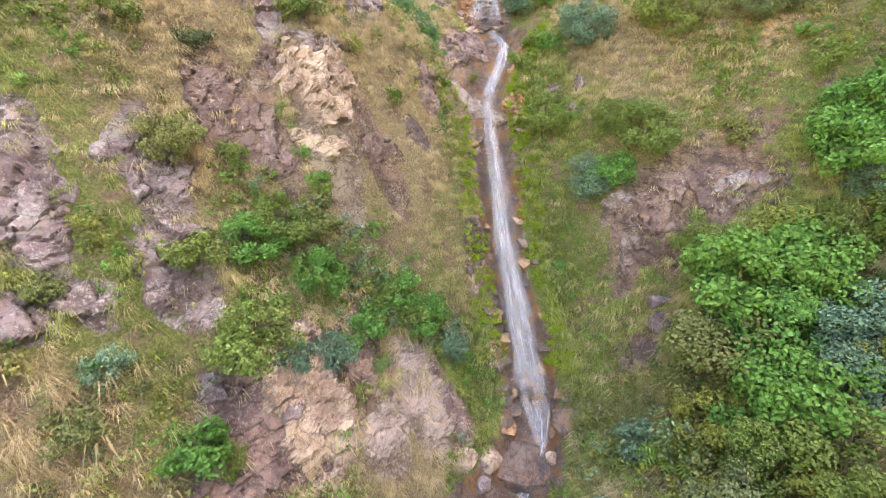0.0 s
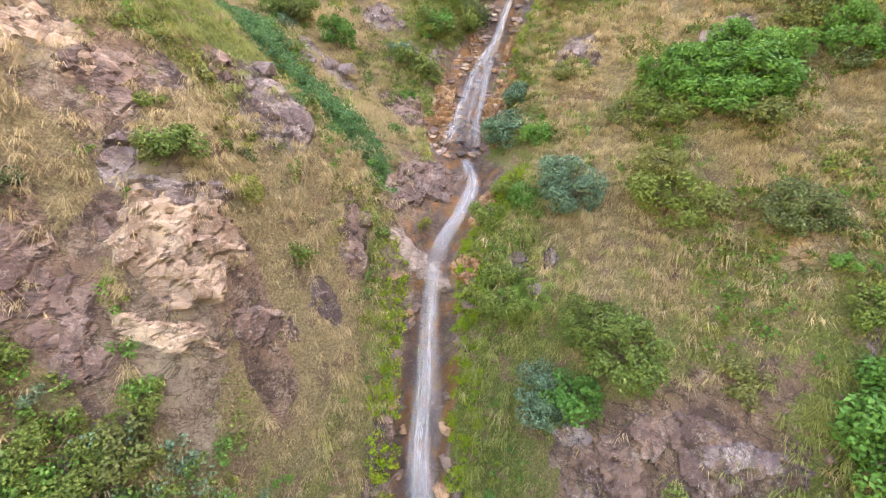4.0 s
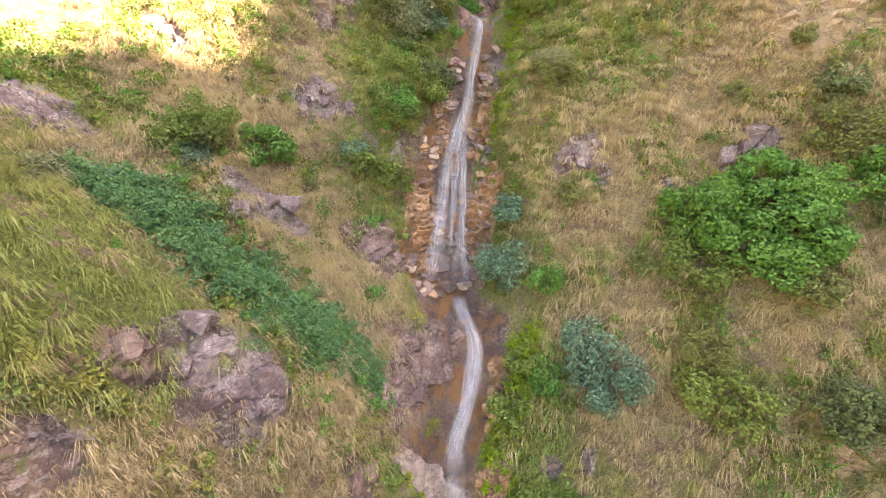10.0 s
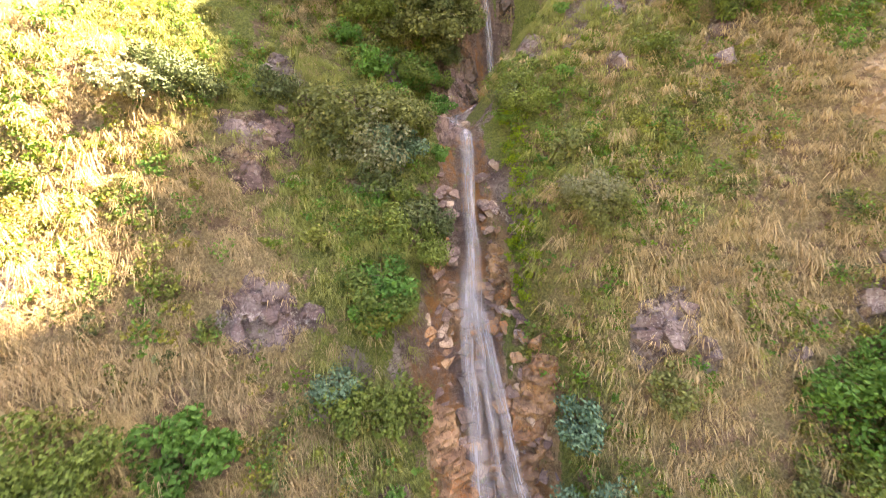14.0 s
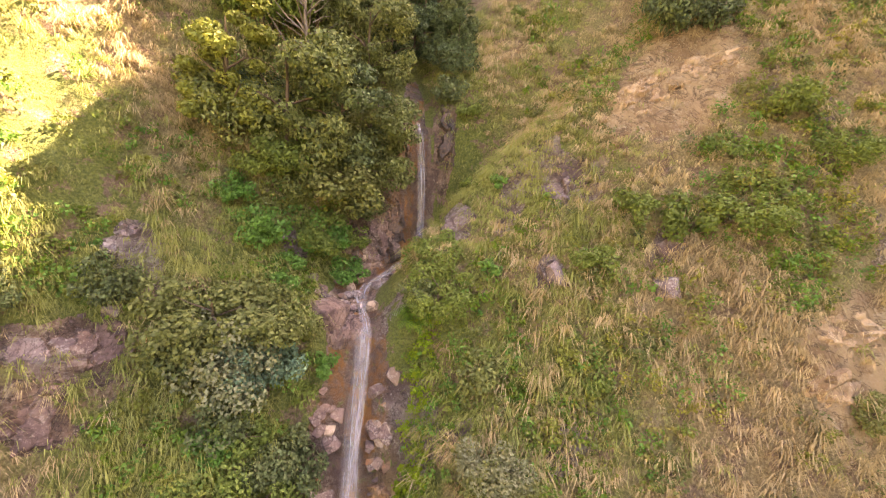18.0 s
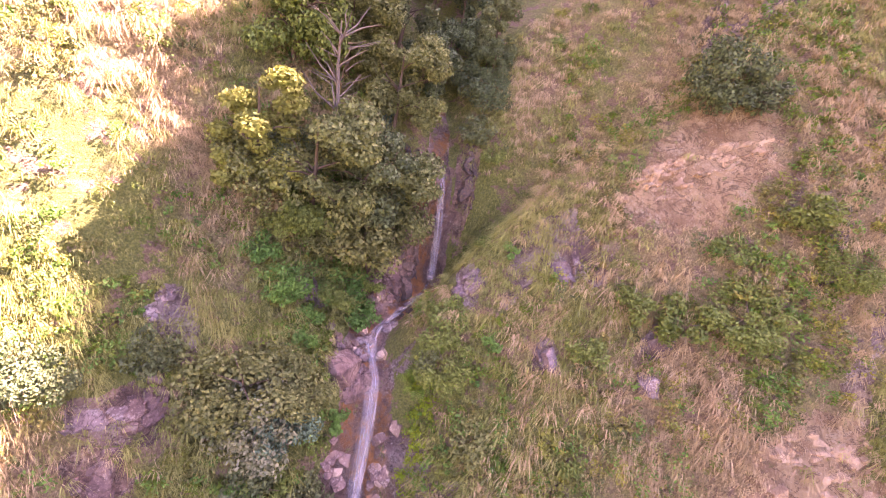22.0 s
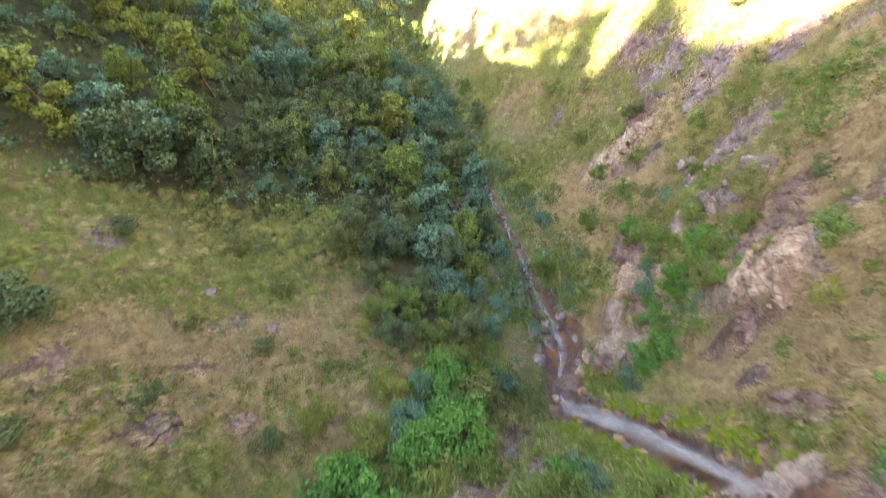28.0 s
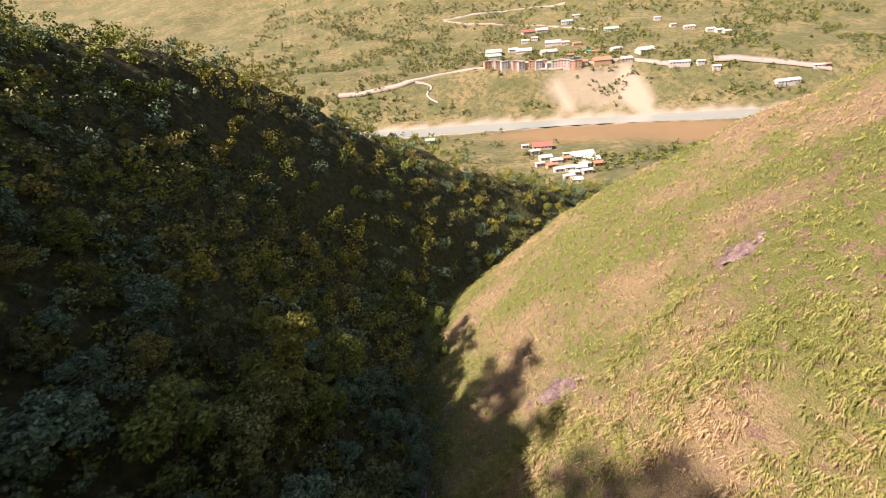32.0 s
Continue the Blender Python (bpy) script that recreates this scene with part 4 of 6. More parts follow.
def stand(source, x, y, scale, r, upright=0.75, sink=0.0, flat=1.0):
    """Set a copy of a plant on the ground, leaning a little out of the slope."""
    z = float(land(np.array([x]), np.array([y]))[0])
    nrm = Vector(slope_at(np.array([x]), np.array([y]))[0])
    up = (Vector((0, 0, 1)) * upright + nrm * (1 - upright)).normalized()
    turn = up.to_track_quat("Z", "Y").to_matrix().to_4x4() @ Matrix.Rotation(r.uniform(0, 6.283), 4, "Z")
    grow = Matrix.Diagonal((scale * r.uniform(0.9, 1.12), scale * r.uniform(0.9, 1.12), scale * flat * r.uniform(0.85, 1.15), 1))
    return copy_thing(source, Matrix.Translation((x, y, z - sink)) @ turn @ grow)

# ---- shrubs and trees where they stand: x, y, size ----
pr = random.Random(12)
for kind in "obgtdwy":
    for build in SHRUB_BUILDS:
        SHRUBS[kind, build] = [build_shrub(kind, build, v) for v in range(2)]
for build in SHRUB_BUILDS:
    SHRUBS["f", build] = [build_fern(0)]


def bush(kind, s, r):
    return r.choice(SHRUBS[kind, "small" if s < 1.0 else "middle" if s < 1.9 else "large"])


used = []


def plant(kind, places):
    for x, y, s in places:
        source = bush(kind, s, pr)
        stand(source, x, y, s * 1.0, pr, 0.6, 0.1 * s)
        used.append((x, y, s))


plant("o", [(-8.3, 13.3, 1.9), (-4.6, 14.9, 1.6), (11.7, 18.1, 1.5), (9.3, 12.6, 3.6), (8.4, 12.1, 2.2), (-8.5, 7.8, 1.2), (-9.7, 9.4, 1), (-5.7, 17.5, 1), (9.7, 22.6, 2), (11.3, 21.5, 1.5), (8.7, 25.2, 1.4), (12.7, 22.8, 1.8), (15.3, 25.9, 2.7), (6.4, 30.9, 1.9), (6.7, 27.7, 1.4), (0.2, 35.6, 3), (1.6, 35.6, 2.3), (-6.1, 28.2, 1.7), (6.9, 33.5, 1.7), (10.4, 29.9, 0.9), (-2, 36.5, 1.2), (15, 28.5, 1.1), (10.8, 31.9, 1.1)])
plant("g", [(-7, 14.6, 1.2), (-9.6, 14.4, 1.2), (-4.6, 15.4, 1.1), (-5.6, 14.3, 2), (-5.8, 11.1, 2.8), (-2.8, 15, 1.3), (-1.6, 15.7, 1.6), (4, 23.2, 1.6), (4.8, 21.1, 2.2), (8.5, 19, 2.8), (7.6, 19.6, 2.4), (14.4, 14.9, 2.6), (14.7, 18.5, 1.6), (10.3, 16.2, 2.5), (10.2, 8.6, 2.9), (-5.9, 8.9, 1), (-2.3, 19.6, 0.9), (-2.8, 12.1, 0.7), (4.6, 24.4, 1.4), (5.5, 23.1, 1.2), (9.9, 21.8, 2.7), (10.1, 24.4, 2.3), (-0.1, 31.7, 2), (1, 33, 2.3), (-1.1, 29.8, 1.7), (-0.1, 29.9, 1.8), (-6.4, 28.4, 2.1), (-7.1, 27.7, 1.5), (-8.3, 28.3, 1.1), (-6.2, 18.3, 0.8)])
plant("g", [(-5.3, 17.8, 1.4), (-4.7, 19.1, 0.6), (-0.4, 33, 1.4), (6.2, 35.4, 2), (10.4, 33.9, 1.5), (13.3, 33.2, 1.8), (14.8, 32.7, 2.4), (0.9, 33.9, 1.5), (2.3, 34.7, 0.9), (3, 38.8, 2), (12, 34.3, 1.5), (15, 34, 1.5), (17.9, 32.4, 1.9), (16.9, 33.8, 1.7), (8.1, 34.1, 0.9), (9.5, 32, 0.9)])
plant("d", [(-8.2, 15.6, 1.2), (15.9, 23.7, 1.4), (15.5, 26.9, 1.8), (13.3, 20.6, 2.2), (14.1, 20.2, 1.2), (0.5, 34.2, 1.6), (2.2, 33.8, 1.4), (-4.2, 19.8, 0.7), (5.7, 35.7, 1.2), (-4.6, 35.5, 2.1), (-5.4, 35.7, 1.2), (-0.3, 35.2, 1.7), (1.6, 33.8, 1.6), (15.5, 37.7, 3.2), (16.5, 37, 1.8), (-2.2, 36.3, 1.5), (-4, 35.6, 1.1)])
plant("b", [(-6.4, 13.3, 2.1), (-4.5, 13.9, 2.1), (-2.9, 14.3, 1.7), (-2, 15.9, 1.8), (-0.9, 15.8, 2.1), (1.1, 16.2, 1.1), (-3.5, 13.1, 1.1), (7.2, 18.7, 1.8), (15.5, 17.1, 2.9), (14.7, 16.2, 3.2), (10.2, 13.9, 3.6), (12.3, 14.5, 3.4), (10.7, 12.6, 3.5), (12.4, 13.3, 2.9), (9.2, 9.9, 2.8), (10.3, 9.9, 3), (-6.5, 8.6, 1.7), (5.7, 26.2, 1.5), (5.2, 23.7, 1.4), (10.4, 25.6, 2.7), (11.4, 25.7, 2.1), (12.7, 25.7, 2.4), (11.6, 23.8, 2.6), (12.8, 24.1, 3.1), (13.9, 24.7, 2.4), (16.1, 24.4, 2.3), (-4.6, 29, 1.8), (-0.7, 28.5, 0.9), (-0.5, 25.9, 0.8), (0.3, 33.9, 1.2)])
plant("b", [(0.1, 31.8, 1.7), (-0.3, 31.3, 1.3), (0.4, 38.8, 1.3), (3.1, 38.8, 1.7), (2.8, 35.2, 0.9), (4, 38.5, 1.3), (2, 37.8, 1)])
plant("t", [(-3.9, 12.4, 1.6), (-4.8, 11.7, 1.3), (0.1, 16.2, 2.1), (6.4, 19.1, 2.2), (15.4, 15.5, 2), (12.9, 11.6, 2.7), (11.6, 10.1, 2.5), (6.6, 11.6, 1.8), (-8.3, 9, 1.1), (4.7, 28.7, 1.6), (4.5, 27.2, 2.3), (7, 22.9, 2.4), (6.6, 23.9, 2.1), (-1.5, 30.4, 1.3), (-6.4, 27.4, 1.2), (1.6, 35.1, 1.6), (0.8, 35.1, 2)])
plant("f", [(5.8, 21, 1.8), (7.2, 10.4, 2.1), (5.5, 35.4, 1.4)])
plant("y", [(12.2, 15.1, 2.5), (8.4, 10.7, 2.5), (9.2, 8.9, 2.3), (-0.1, 31.2, 1.4), (1.4, 23.3, 0.6), (-3.9, 19, 1.1), (-1.4, 34.7, 0.8), (-0.1, 33.2, 1.2), (7.9, 31.7, 0.9)])
plant("w", [(-8.7, 24.3, 1.1), (-8.2, 25.4, 0.8), (0.7, 35, 2.7), (6.4, 31.2, 1.9), (-5.8, 35, 1.7)])
plant("o", [(0.4, 40.2, 3.0), (3.6, 39.7, 3.3), (4.7, 40.6, 2.6), (2.6, 39.6, 2.4)])
plant("g", [(1.4, 39.4, 2.0), (2.1, 39.8, 2.6), (4.2, 39.3, 1.2)])
plant("d", [(4.5, 39.9, 1.9), (1.0, 40.4, 2.6)])
plant("y", [(0.2, 40.6, 2.8)])
plant("b", [(1.3, 38.4, 1.6)])
plant("g", [(8.6, 40.0, 0.9), (8.9, 41.0, 1.1), (8.4, 39.1, 0.9), (6.6, 36.4, 1.6)])
plant("d", [(8.5, 41.8, 1.5), (9.0, 42.8, 2.0), (9.3, 44.2, 2.2)])
plant("y", [(9, 3.6, 2.3), (7.4, 8.2, 2.2), (8.6, 6.4, 1.9), (13, 8.6, 1.6), (12.6, 4.6, 1.4), (14.5, 11.5, 2.8), (16.2, 9.4, 2.2), (15.8, 12.4, 2.3), (12.6, 10, 2.2)])
plant("b", [(23.2, 19.9, 3.6), (17.4, 23.2, 2.5), (16.4, 13.7, 3.6)])
plant("d", [(22.9, 2.2, 3.0), (24.0, -5.0, 2.6), (20.2, -3.6, 1.8), (17.4, 4.6, 1.5), (21.0, 6.6, 1.4), (18.2, 9.9, 1.6), (23.6, 7.4, 1.5)])
plant("o", [(15.4, 0.4, 1.6), (19.4, 2.6, 1.3), (14.8, 6.6, 1.5), (24.6, 0.2, 1.7), (16.6, -3.4, 1.9), (-10.5, 4.4, 1.7), (-13.4, 1.0, 1.6), (-15.2, -6.4, 1.8), (-11.6, -3.2, 1.5), (-18.6, 3.4, 1.9)])
plant("g", [(-7.4, 11.8, 1.6), (-8.0, 6.2, 1.8), (-9.6, 2.0, 1.7), (-7.2, -1.4, 2.0), (-6.4, 4.6, 2.1), (-12.0, 7.6, 1.5), (-14.6, -10.4, 1.7)])
# the leafy band in the gully behind the spur
band = random.Random(21)
for k in range(46):
    t = band.random()
    x, y = -8.0 + 7.2 * t + band.gauss(0, 0.35), 25.2 - 1.6 * t + band.gauss(0, 0.35)
    s = band.uniform(0.6, 1.0)
    stand(bush(band.choice("tbb"), s, band), x, y, s, band, 0.5, 0.06, 0.8)
    used.append((x, y, s))
vine = np.random.default_rng(22)
t = vine.random(480)
bx, by = -8.2 + 7.6 * t + vine.normal(0, 0.25, 480), 25.2 - 1.8 * t + vine.normal(0, 1.0, 480) * (0.12 + t * (1 - t) * 2.4)
GULLY = list(zip(bx, by))
# low growth between them
wild = random.Random(77)
for k in range(1500):
    x, y = wild.uniform(-16, 22), wild.uniform(7, 45)
    g = float(greenness(np.array([x]), np.array([y]))[0])
    d = x - float(stream_at(y)[0])
    if g < (0.42 if x < 5 else 0.34) or abs(d) < 1.9 or rockiness(np.array([x]), np.array([y]))[0] > 0.3 or wild.random() > 0.5:
        continue
    if any((x - a) ** 2 + (y - b) ** 2 < (0.35 * c + 0.2) ** 2 for a, b, c in used):
        continue
    kind = wild.choice("gogygob") if abs(d) > 4 else wild.choice("bgtyb")
    s = wild.uniform(0.45, 0.95)
    if s > 0.75 and k % 3 == 0:
        stand(bush(kind, s, wild), x, y, s, wild, 0.5, 0.06, 0.85)
        used.append((x, y, s))



def woodland(places, name, label, kind, size, count, spread, seed):
    """Many crowns too small, too far off or too dense to tell apart, as one mesh."""
    r = np.random.default_rng(seed)
    pieces = []
    for (x, y), z in zip(places, land(np.array([p[0] for p in places]), np.array([p[1] for p in places]))):
        s = spread * r.uniform(0.6, 1.25)
        blobs = [(x + r.normal(0, 0.28) * s, y + r.normal(0, 0.28) * s, z + s * r.uniform(0.15, 1.0), s * r.uniform(0.2, 0.34), 0.75) for _ in range(7)]
        pieces.append(crown(blobs, count, size, r, 1.4, 0.5))
    me = mesh_from(name, *merged(pieces), False)
    me.attributes.new("tone", "FLOAT", "POINT").data.foreach_set("value", np.repeat(r.random(len(pieces)), 4 * count).astype(np.float32))
    me.materials.append(LEAVES[kind])
    return tagged(new(name, me), label, "plants", kind="stuff")


woodland(GULLY[0::2], "creeper", "dense blue-green leafy creeper filling the gully", "c", 0.055, 190, 0.62, 66)
woodland(GULLY[1::2], "creeper", "bright green low creeper filling the gully", "c", 0.06, 150, 0.5, 68)
# lime-green moss on the wet bank
moss = np.random.default_rng(27)
my = np.concatenate([moss.uniform(15.5, 25.2, 300), moss.uniform(31.5, 35.5, 80)])
mx = stream_at(my)[0] + np.concatenate([moss.uniform(0.9, 1.9, 300), moss.uniform(0.9, 1.6, 80)]) + 0.5 * smooth(22, 24, my)
woodland(list(zip(mx, my)), "moss", "lime-green moss and herbs on the wet bank", "m", 0.05, 90, 0.34, 69)
ml = moss.uniform(16, 22, 110)
woodland(list(zip(stream_at(ml)[0] - moss.uniform(1.0, 2.0, 110), ml)), "moss", "lime-green herbs on the bank of the chute", "m", 0.06, 70, 0.4, 64)
# herbs and seedlings among the grass
herb = np.random.default_rng(44)
hx, hy = herb.uniform(-16, 23, 26000), herb.uniform(4, 45, 26000)
hd = np.abs(hx - stream_at(hy)[0])
wanted = (fbm(hx / 2.6, hy / 2.6, 81, 3) + 0.55 * (greenness(hx, hy) - 0.5) > 0.06 + 0.5 * herb.random(len(hx))) & (np.hypot((hx + 7.4) / 2.6, (hy - 21.4) / 1.4) > 1) & (hd > 1.5) & (rockiness(hx, hy) < 0.4)
hx, hy = hx[wanted], hy[wanted]
for n, (kind, words) in enumerate((("g", "mid-green low herbs among the grass"), ("f", "light green low herbs among the grass"), ("o", "olive low herbs among the grass"), ("b", "bright green low herbs among the grass"))):
    woodland(list(zip(hx[n::4], hy[n::4])), "herbs", words, kind, 0.07, 44, 0.42, 70 + n)

# leafy thicket below the cliff
tr = np.random.default_rng(46)
tx5, ty5 = tr.normal(-2.8, 2.0, 230), tr.normal(14.6, 1.1, 230)
ok5 = (rockiness(tx5, ty5) < 0.4) & (tx5 < stream_at(ty5)[0] - 1.6)
tx5, ty5 = tx5[ok5], ty5[ok5]
for n, (kind, words) in enumerate((("b", "bright green thicket below the cliff"), ("g", "mid-green thicket below the cliff"), ("t", "blue-green thicket below the cliff"))):
    woodland(list(zip(tx5[n::3], ty5[n::3])), "thicket", words, kind, 0.07, 130, 0.8, 180 + n)
# low scrub mixed into the grass
sx, sy = herb.uniform(-15, 24, 9000), herb.uniform(5, 45, 9000)
sd = np.abs(sx - stream_at(sy)[0])
wanted = (fbm(sx / 4.2, sy / 4.2, 91, 4) + 0.4 * (greenness(sx, sy) - 0.5) + 0.12 * smooth(4, 8, sx) > 0.1 + 0.55 * herb.random(len(sx))) & (np.hypot((sx + 7.4) / 2.6, (sy - 21.4) / 1.4) > 1) & (sd > 1.9) & (rockiness(sx, sy) < 0.3)
sx, sy = sx[wanted], sy[wanted]
for n, (kind, words) in enumerate((("o", "olive low scrub mixed into the grass"), ("g", "mid-green low scrub mixed into the grass"), ("d", "dark green low scrub in the grass"), ("y", "yellow-green low scrub in the grass"), ("b", "bright green low scrub in the grass"))):
    woodland(list(zip(sx[n::5], sy[n::5])), "scrub", words, kind, 0.065, 80, 0.62, 170 + n)

# the wooded side of the gorge
WOOD = [("d", 4.6, 3.4, "dark green broad-leaved tree on the shaded slope"), ("g", 4.2, 3.6, "mid-green broad-leaved tree on the shaded slope"),
        ("t", 3.4, 3.3, "blue-green bushy tree in the gorge bottom"), ("y", 5.4, 2.6, "tall yellow-green tree rising from the wooded slope"), ("o", 4.4, 3.8, "olive-green spreading tree on the slope")]
for kind, tall, wide, words in WOOD:
    TREES[kind] = [build_tree(kind, v, tall, wide, words, 2600, 0.15) for v in range(3)]
wr = random.Random(5)
trees, taken = [], np.zeros((12000, 2))
for k in range(12000):
    y = wr.uniform(-135, 3)
    d = wr.uniform(0.8, 50) if y > -75 else wr.uniform(0.8, 80)
    x = float(stream_at(y)[0]) + d
    if y > 2 and d < 3 or y > -9 and x > 10 or x > 52 or x > 38 and y > -24:
        continue
    gap = 2.1 if y > -62 else 2.6
    if len(trees) and np.min((taken[:len(trees), 0] - x) ** 2 + (taken[:len(trees), 1] - y) ** 2) < gap * gap:
        continue
    taken[len(trees)] = x, y
    trees.append((x, y))
near_trees = sorted((t for t in trees if t[1] > -62), key=lambda t: (t[0] + 2) ** 2 + (t[1] + 8) ** 2)
single = sorted(near_trees[:190])
for x, y in single:
    d = x - float(stream_at(y)[0])
    kind = wr.choice("tttdg") if d < 7 else wr.choice("dddttgdtgo")
    s = wr.choice((0.45, 0.55, 0.65, 0.8, 0.95, 1.1)) * wr.uniform(0.9, 1.1)
    if wr.random() < 0.05 and d > 7:
        kind, s = "y", wr.uniform(0.9, 1.4)
    stand(wr.choice(TREES[kind]), x, y, s, wr, 0.8, 0.15)


rest = [t for t in trees if t not in single]
for n, (kind, words) in enumerate((("d", "dark green woodland on the shaded slope"), ("g", "mid-green woodland on the far spur"), ("o", "olive-green woodland on the far spur"), ("t", "blue-green woodland on the shaded slope"), ("y", "sunlit yellow-green woodland on the spur"))):
    woodland(rest[n::5], "woodland", words, kind, 0.26, 220, 3.0, 60 + n)
ur = random.Random(15)
under = []
while len(under) < 2300:
    y = ur.uniform(-70, 14)
    x = float(stream_at(y)[0]) + ur.uniform(0.7, 44)
    if x < 40 and (y < 6 or x > 5) and (y < -7 or x < 11):
        under.append((x, y))
for n, (kind, words) in enumerate((("d", "dark green undergrowth covering the shaded slope"), ("t", "blue-green undergrowth in the gorge"), ("g", "mid-green undergrowth covering the slope"))):
    mine = under[n::3]
    woodland([q for q in mine if q[1] < -1], "undergrowth", words, kind, 0.19, 56, 1.15, 80 + n)
    woodland([q for q in mine if q[1] >= -1], "undergrowth", words.replace("covering", "close over"), kind, 0.09, 130, 1.2, 85 + n)
banks = np.random.default_rng(26)
by = banks.uniform(-62, 9, 420)
bd = np.where(banks.random(420) < 0.5, banks.uniform(0.2, 2.2, 420), -banks.uniform(0.2, 1.0, 420) * np.interp(by, [-30, -10, 8], [1.8, 3.5, 4.5]))
bank_places = list(zip(stream_at(by)[0] + bd, by))
woodland(bank_places[0::2], "undergrowth", "blue-green bushes crowding the stream banks", "t", 0.12, 90, 1.5, 95)
woodland(bank_places[1::2], "undergrowth", "green bushes crowding the stream banks", "g", 0.12, 90, 1.3, 96)
# a few on the spur's foot, and above the head of the fall
for x, y, s, kind in [(-3.5, -12, 0.6, "t"), (-6.5, -6, 0.5, "g"), (-4.8, 0, 0.5, "t"), (-2.0, 4, 0.6, "g"), (-9.5, -20, 0.7, "d"), (-12, -28, 0.6, "g"), (-16, -52, 0.7, "g"), (-18, -60, 0.8, "g")]:
    stand(wr.choice(TREES[kind]), x, y, s, wr, 0.8, 0.15)
HEAD = [(0.3, 39.6, 1.15, "y"), (2.0, 39.4, 1.2, "o"), (3.6, 39.8, 1.1, "d"), (4.9, 40.3, 0.95, "o"), (1.2, 42.6, 1.1, "g"), (3.2, 43.5, 1.0, "o"),
        (5.0, 42.0, 0.9, "o"), (6.2, 43.6, 0.8, "d"), (7.6, 45.0, 0.8, "d"), (9.2, 43.4, 0.5, "d"), (0.0, 45.5, 1.2, "d"), (3.0, 46.5, 1.2, "o"), (5.6, 46.0, 0.9, "d"), (8.6, 46.5, 0.9, "d"), (9.5, 44.5, 0.7, "d"),
        (10.5, 47.5, 0.9, "d"), (8.2, 50, 1.1, "d"), (6, 52, 1.2, "d"), (11, 52, 1.1, "d")]
FINE = {kind: [build_tree(kind, 7, tall, wide, words, 8500, 0.1)] for kind, tall, wide, words in WOOD}
for x, y, s, kind in HEAD + [(6, 1, 0.7, "t"), (8.5, -1, 0.9, "d"), (4.3, 3.6, 0.65, "t"), (7, 4.8, 0.75, "g"), (10, 1.2, 0.8, "d"), (5.2, 7.2, 0.6, "t"), (2.8, 0.8, 0.6, "t"), (9.2, 6.8, 0.6, "g"), (11.2, -2, 0.8, "o"), (11.5, 3.4, 0.5, "g"), (6.8, -2.2, 0.9, "d"), (4.4, -1.6, 0.75, "t"), (8.2, 3.2, 0.9, "d"), (5.8, 3.0, 0.85, "t"), (9.6, 4.0, 0.85, "g"), (3.6, 5.6, 0.6, "t"), (6.9, 7.4, 0.7, "d"), (10.8, 6.0, 0.7, "d"), (8.4, 9.0, 0.6, "g"), (5.0, 0.6, 0.9, "d")]:
    stand(wr.choice(FINE[kind]), x, y, s * 0.85, wr, 0.9, 0.2)
hr = random.Random(9)
for k in range(46):
    stand(hr.choice(TREES[hr.choice("ddgo")]), hr.uniform(-9, 16), hr.uniform(49, 92), hr.uniform(0.8, 1.5), hr, 0.9, 0.2)

# tall trees along the ridge above the wooded side
for x, y, s in [(46, -31, 2.2), (36, -43, 2.2), (81, -3, 2.4), (74, -10, 1.7), (67, -15, 1.2), (93, 1, 0.8), (28, -48, 1.8), (56, -22, 1.0), (40, -37, 1.2), (52, -27, 0.9), (86, -3, 1.0)]:
    stand(wr.choice(TREES["g"] + TREES["d"]), x, y, s, wr, 0.9, 0.3)
# bare grey tree above the fall
dead = thing("dead_tree", "bare grey dead tree among leafy trees", "tree")
dr = np.random.default_rng(4)
v, f = limbs(4.6, 1.5, 12, dr, 0.08)
part("trunk", mesh_from("trunk", v, f), M_DEAD, dead)
for k in range(26):
    h, a = dr.uniform(1.8, 4.5), dr.uniform(0, 6.28)
    s = dr.uniform(0.5, 1.1)
    p = np.array([0.2 * math.cos(a), 0.2 * math.sin(a), h])
    e = p + [math.cos(a) * s, math.sin(a) * s, dr.uniform(0.2, 0.7)]
    part("branch", mesh_from("branch", *tube([p, (p + e) / 2 + dr.normal(0, 0.06, 3), e], [0.024, 0.015, 0.006], 4)), M_DEAD, dead)
dead.location = (2.6, 41.0, float(land(2.6, 41.0)) - 0.1)
gone = []
for group in (*SHRUBS.values(), *TREES.values(), *FINE.values()):
    for source in group:
        if source not in gone:
            gone.append(source)
            for o in (*source.children_recursive, source):
                bpy.data.objects.remove(o)

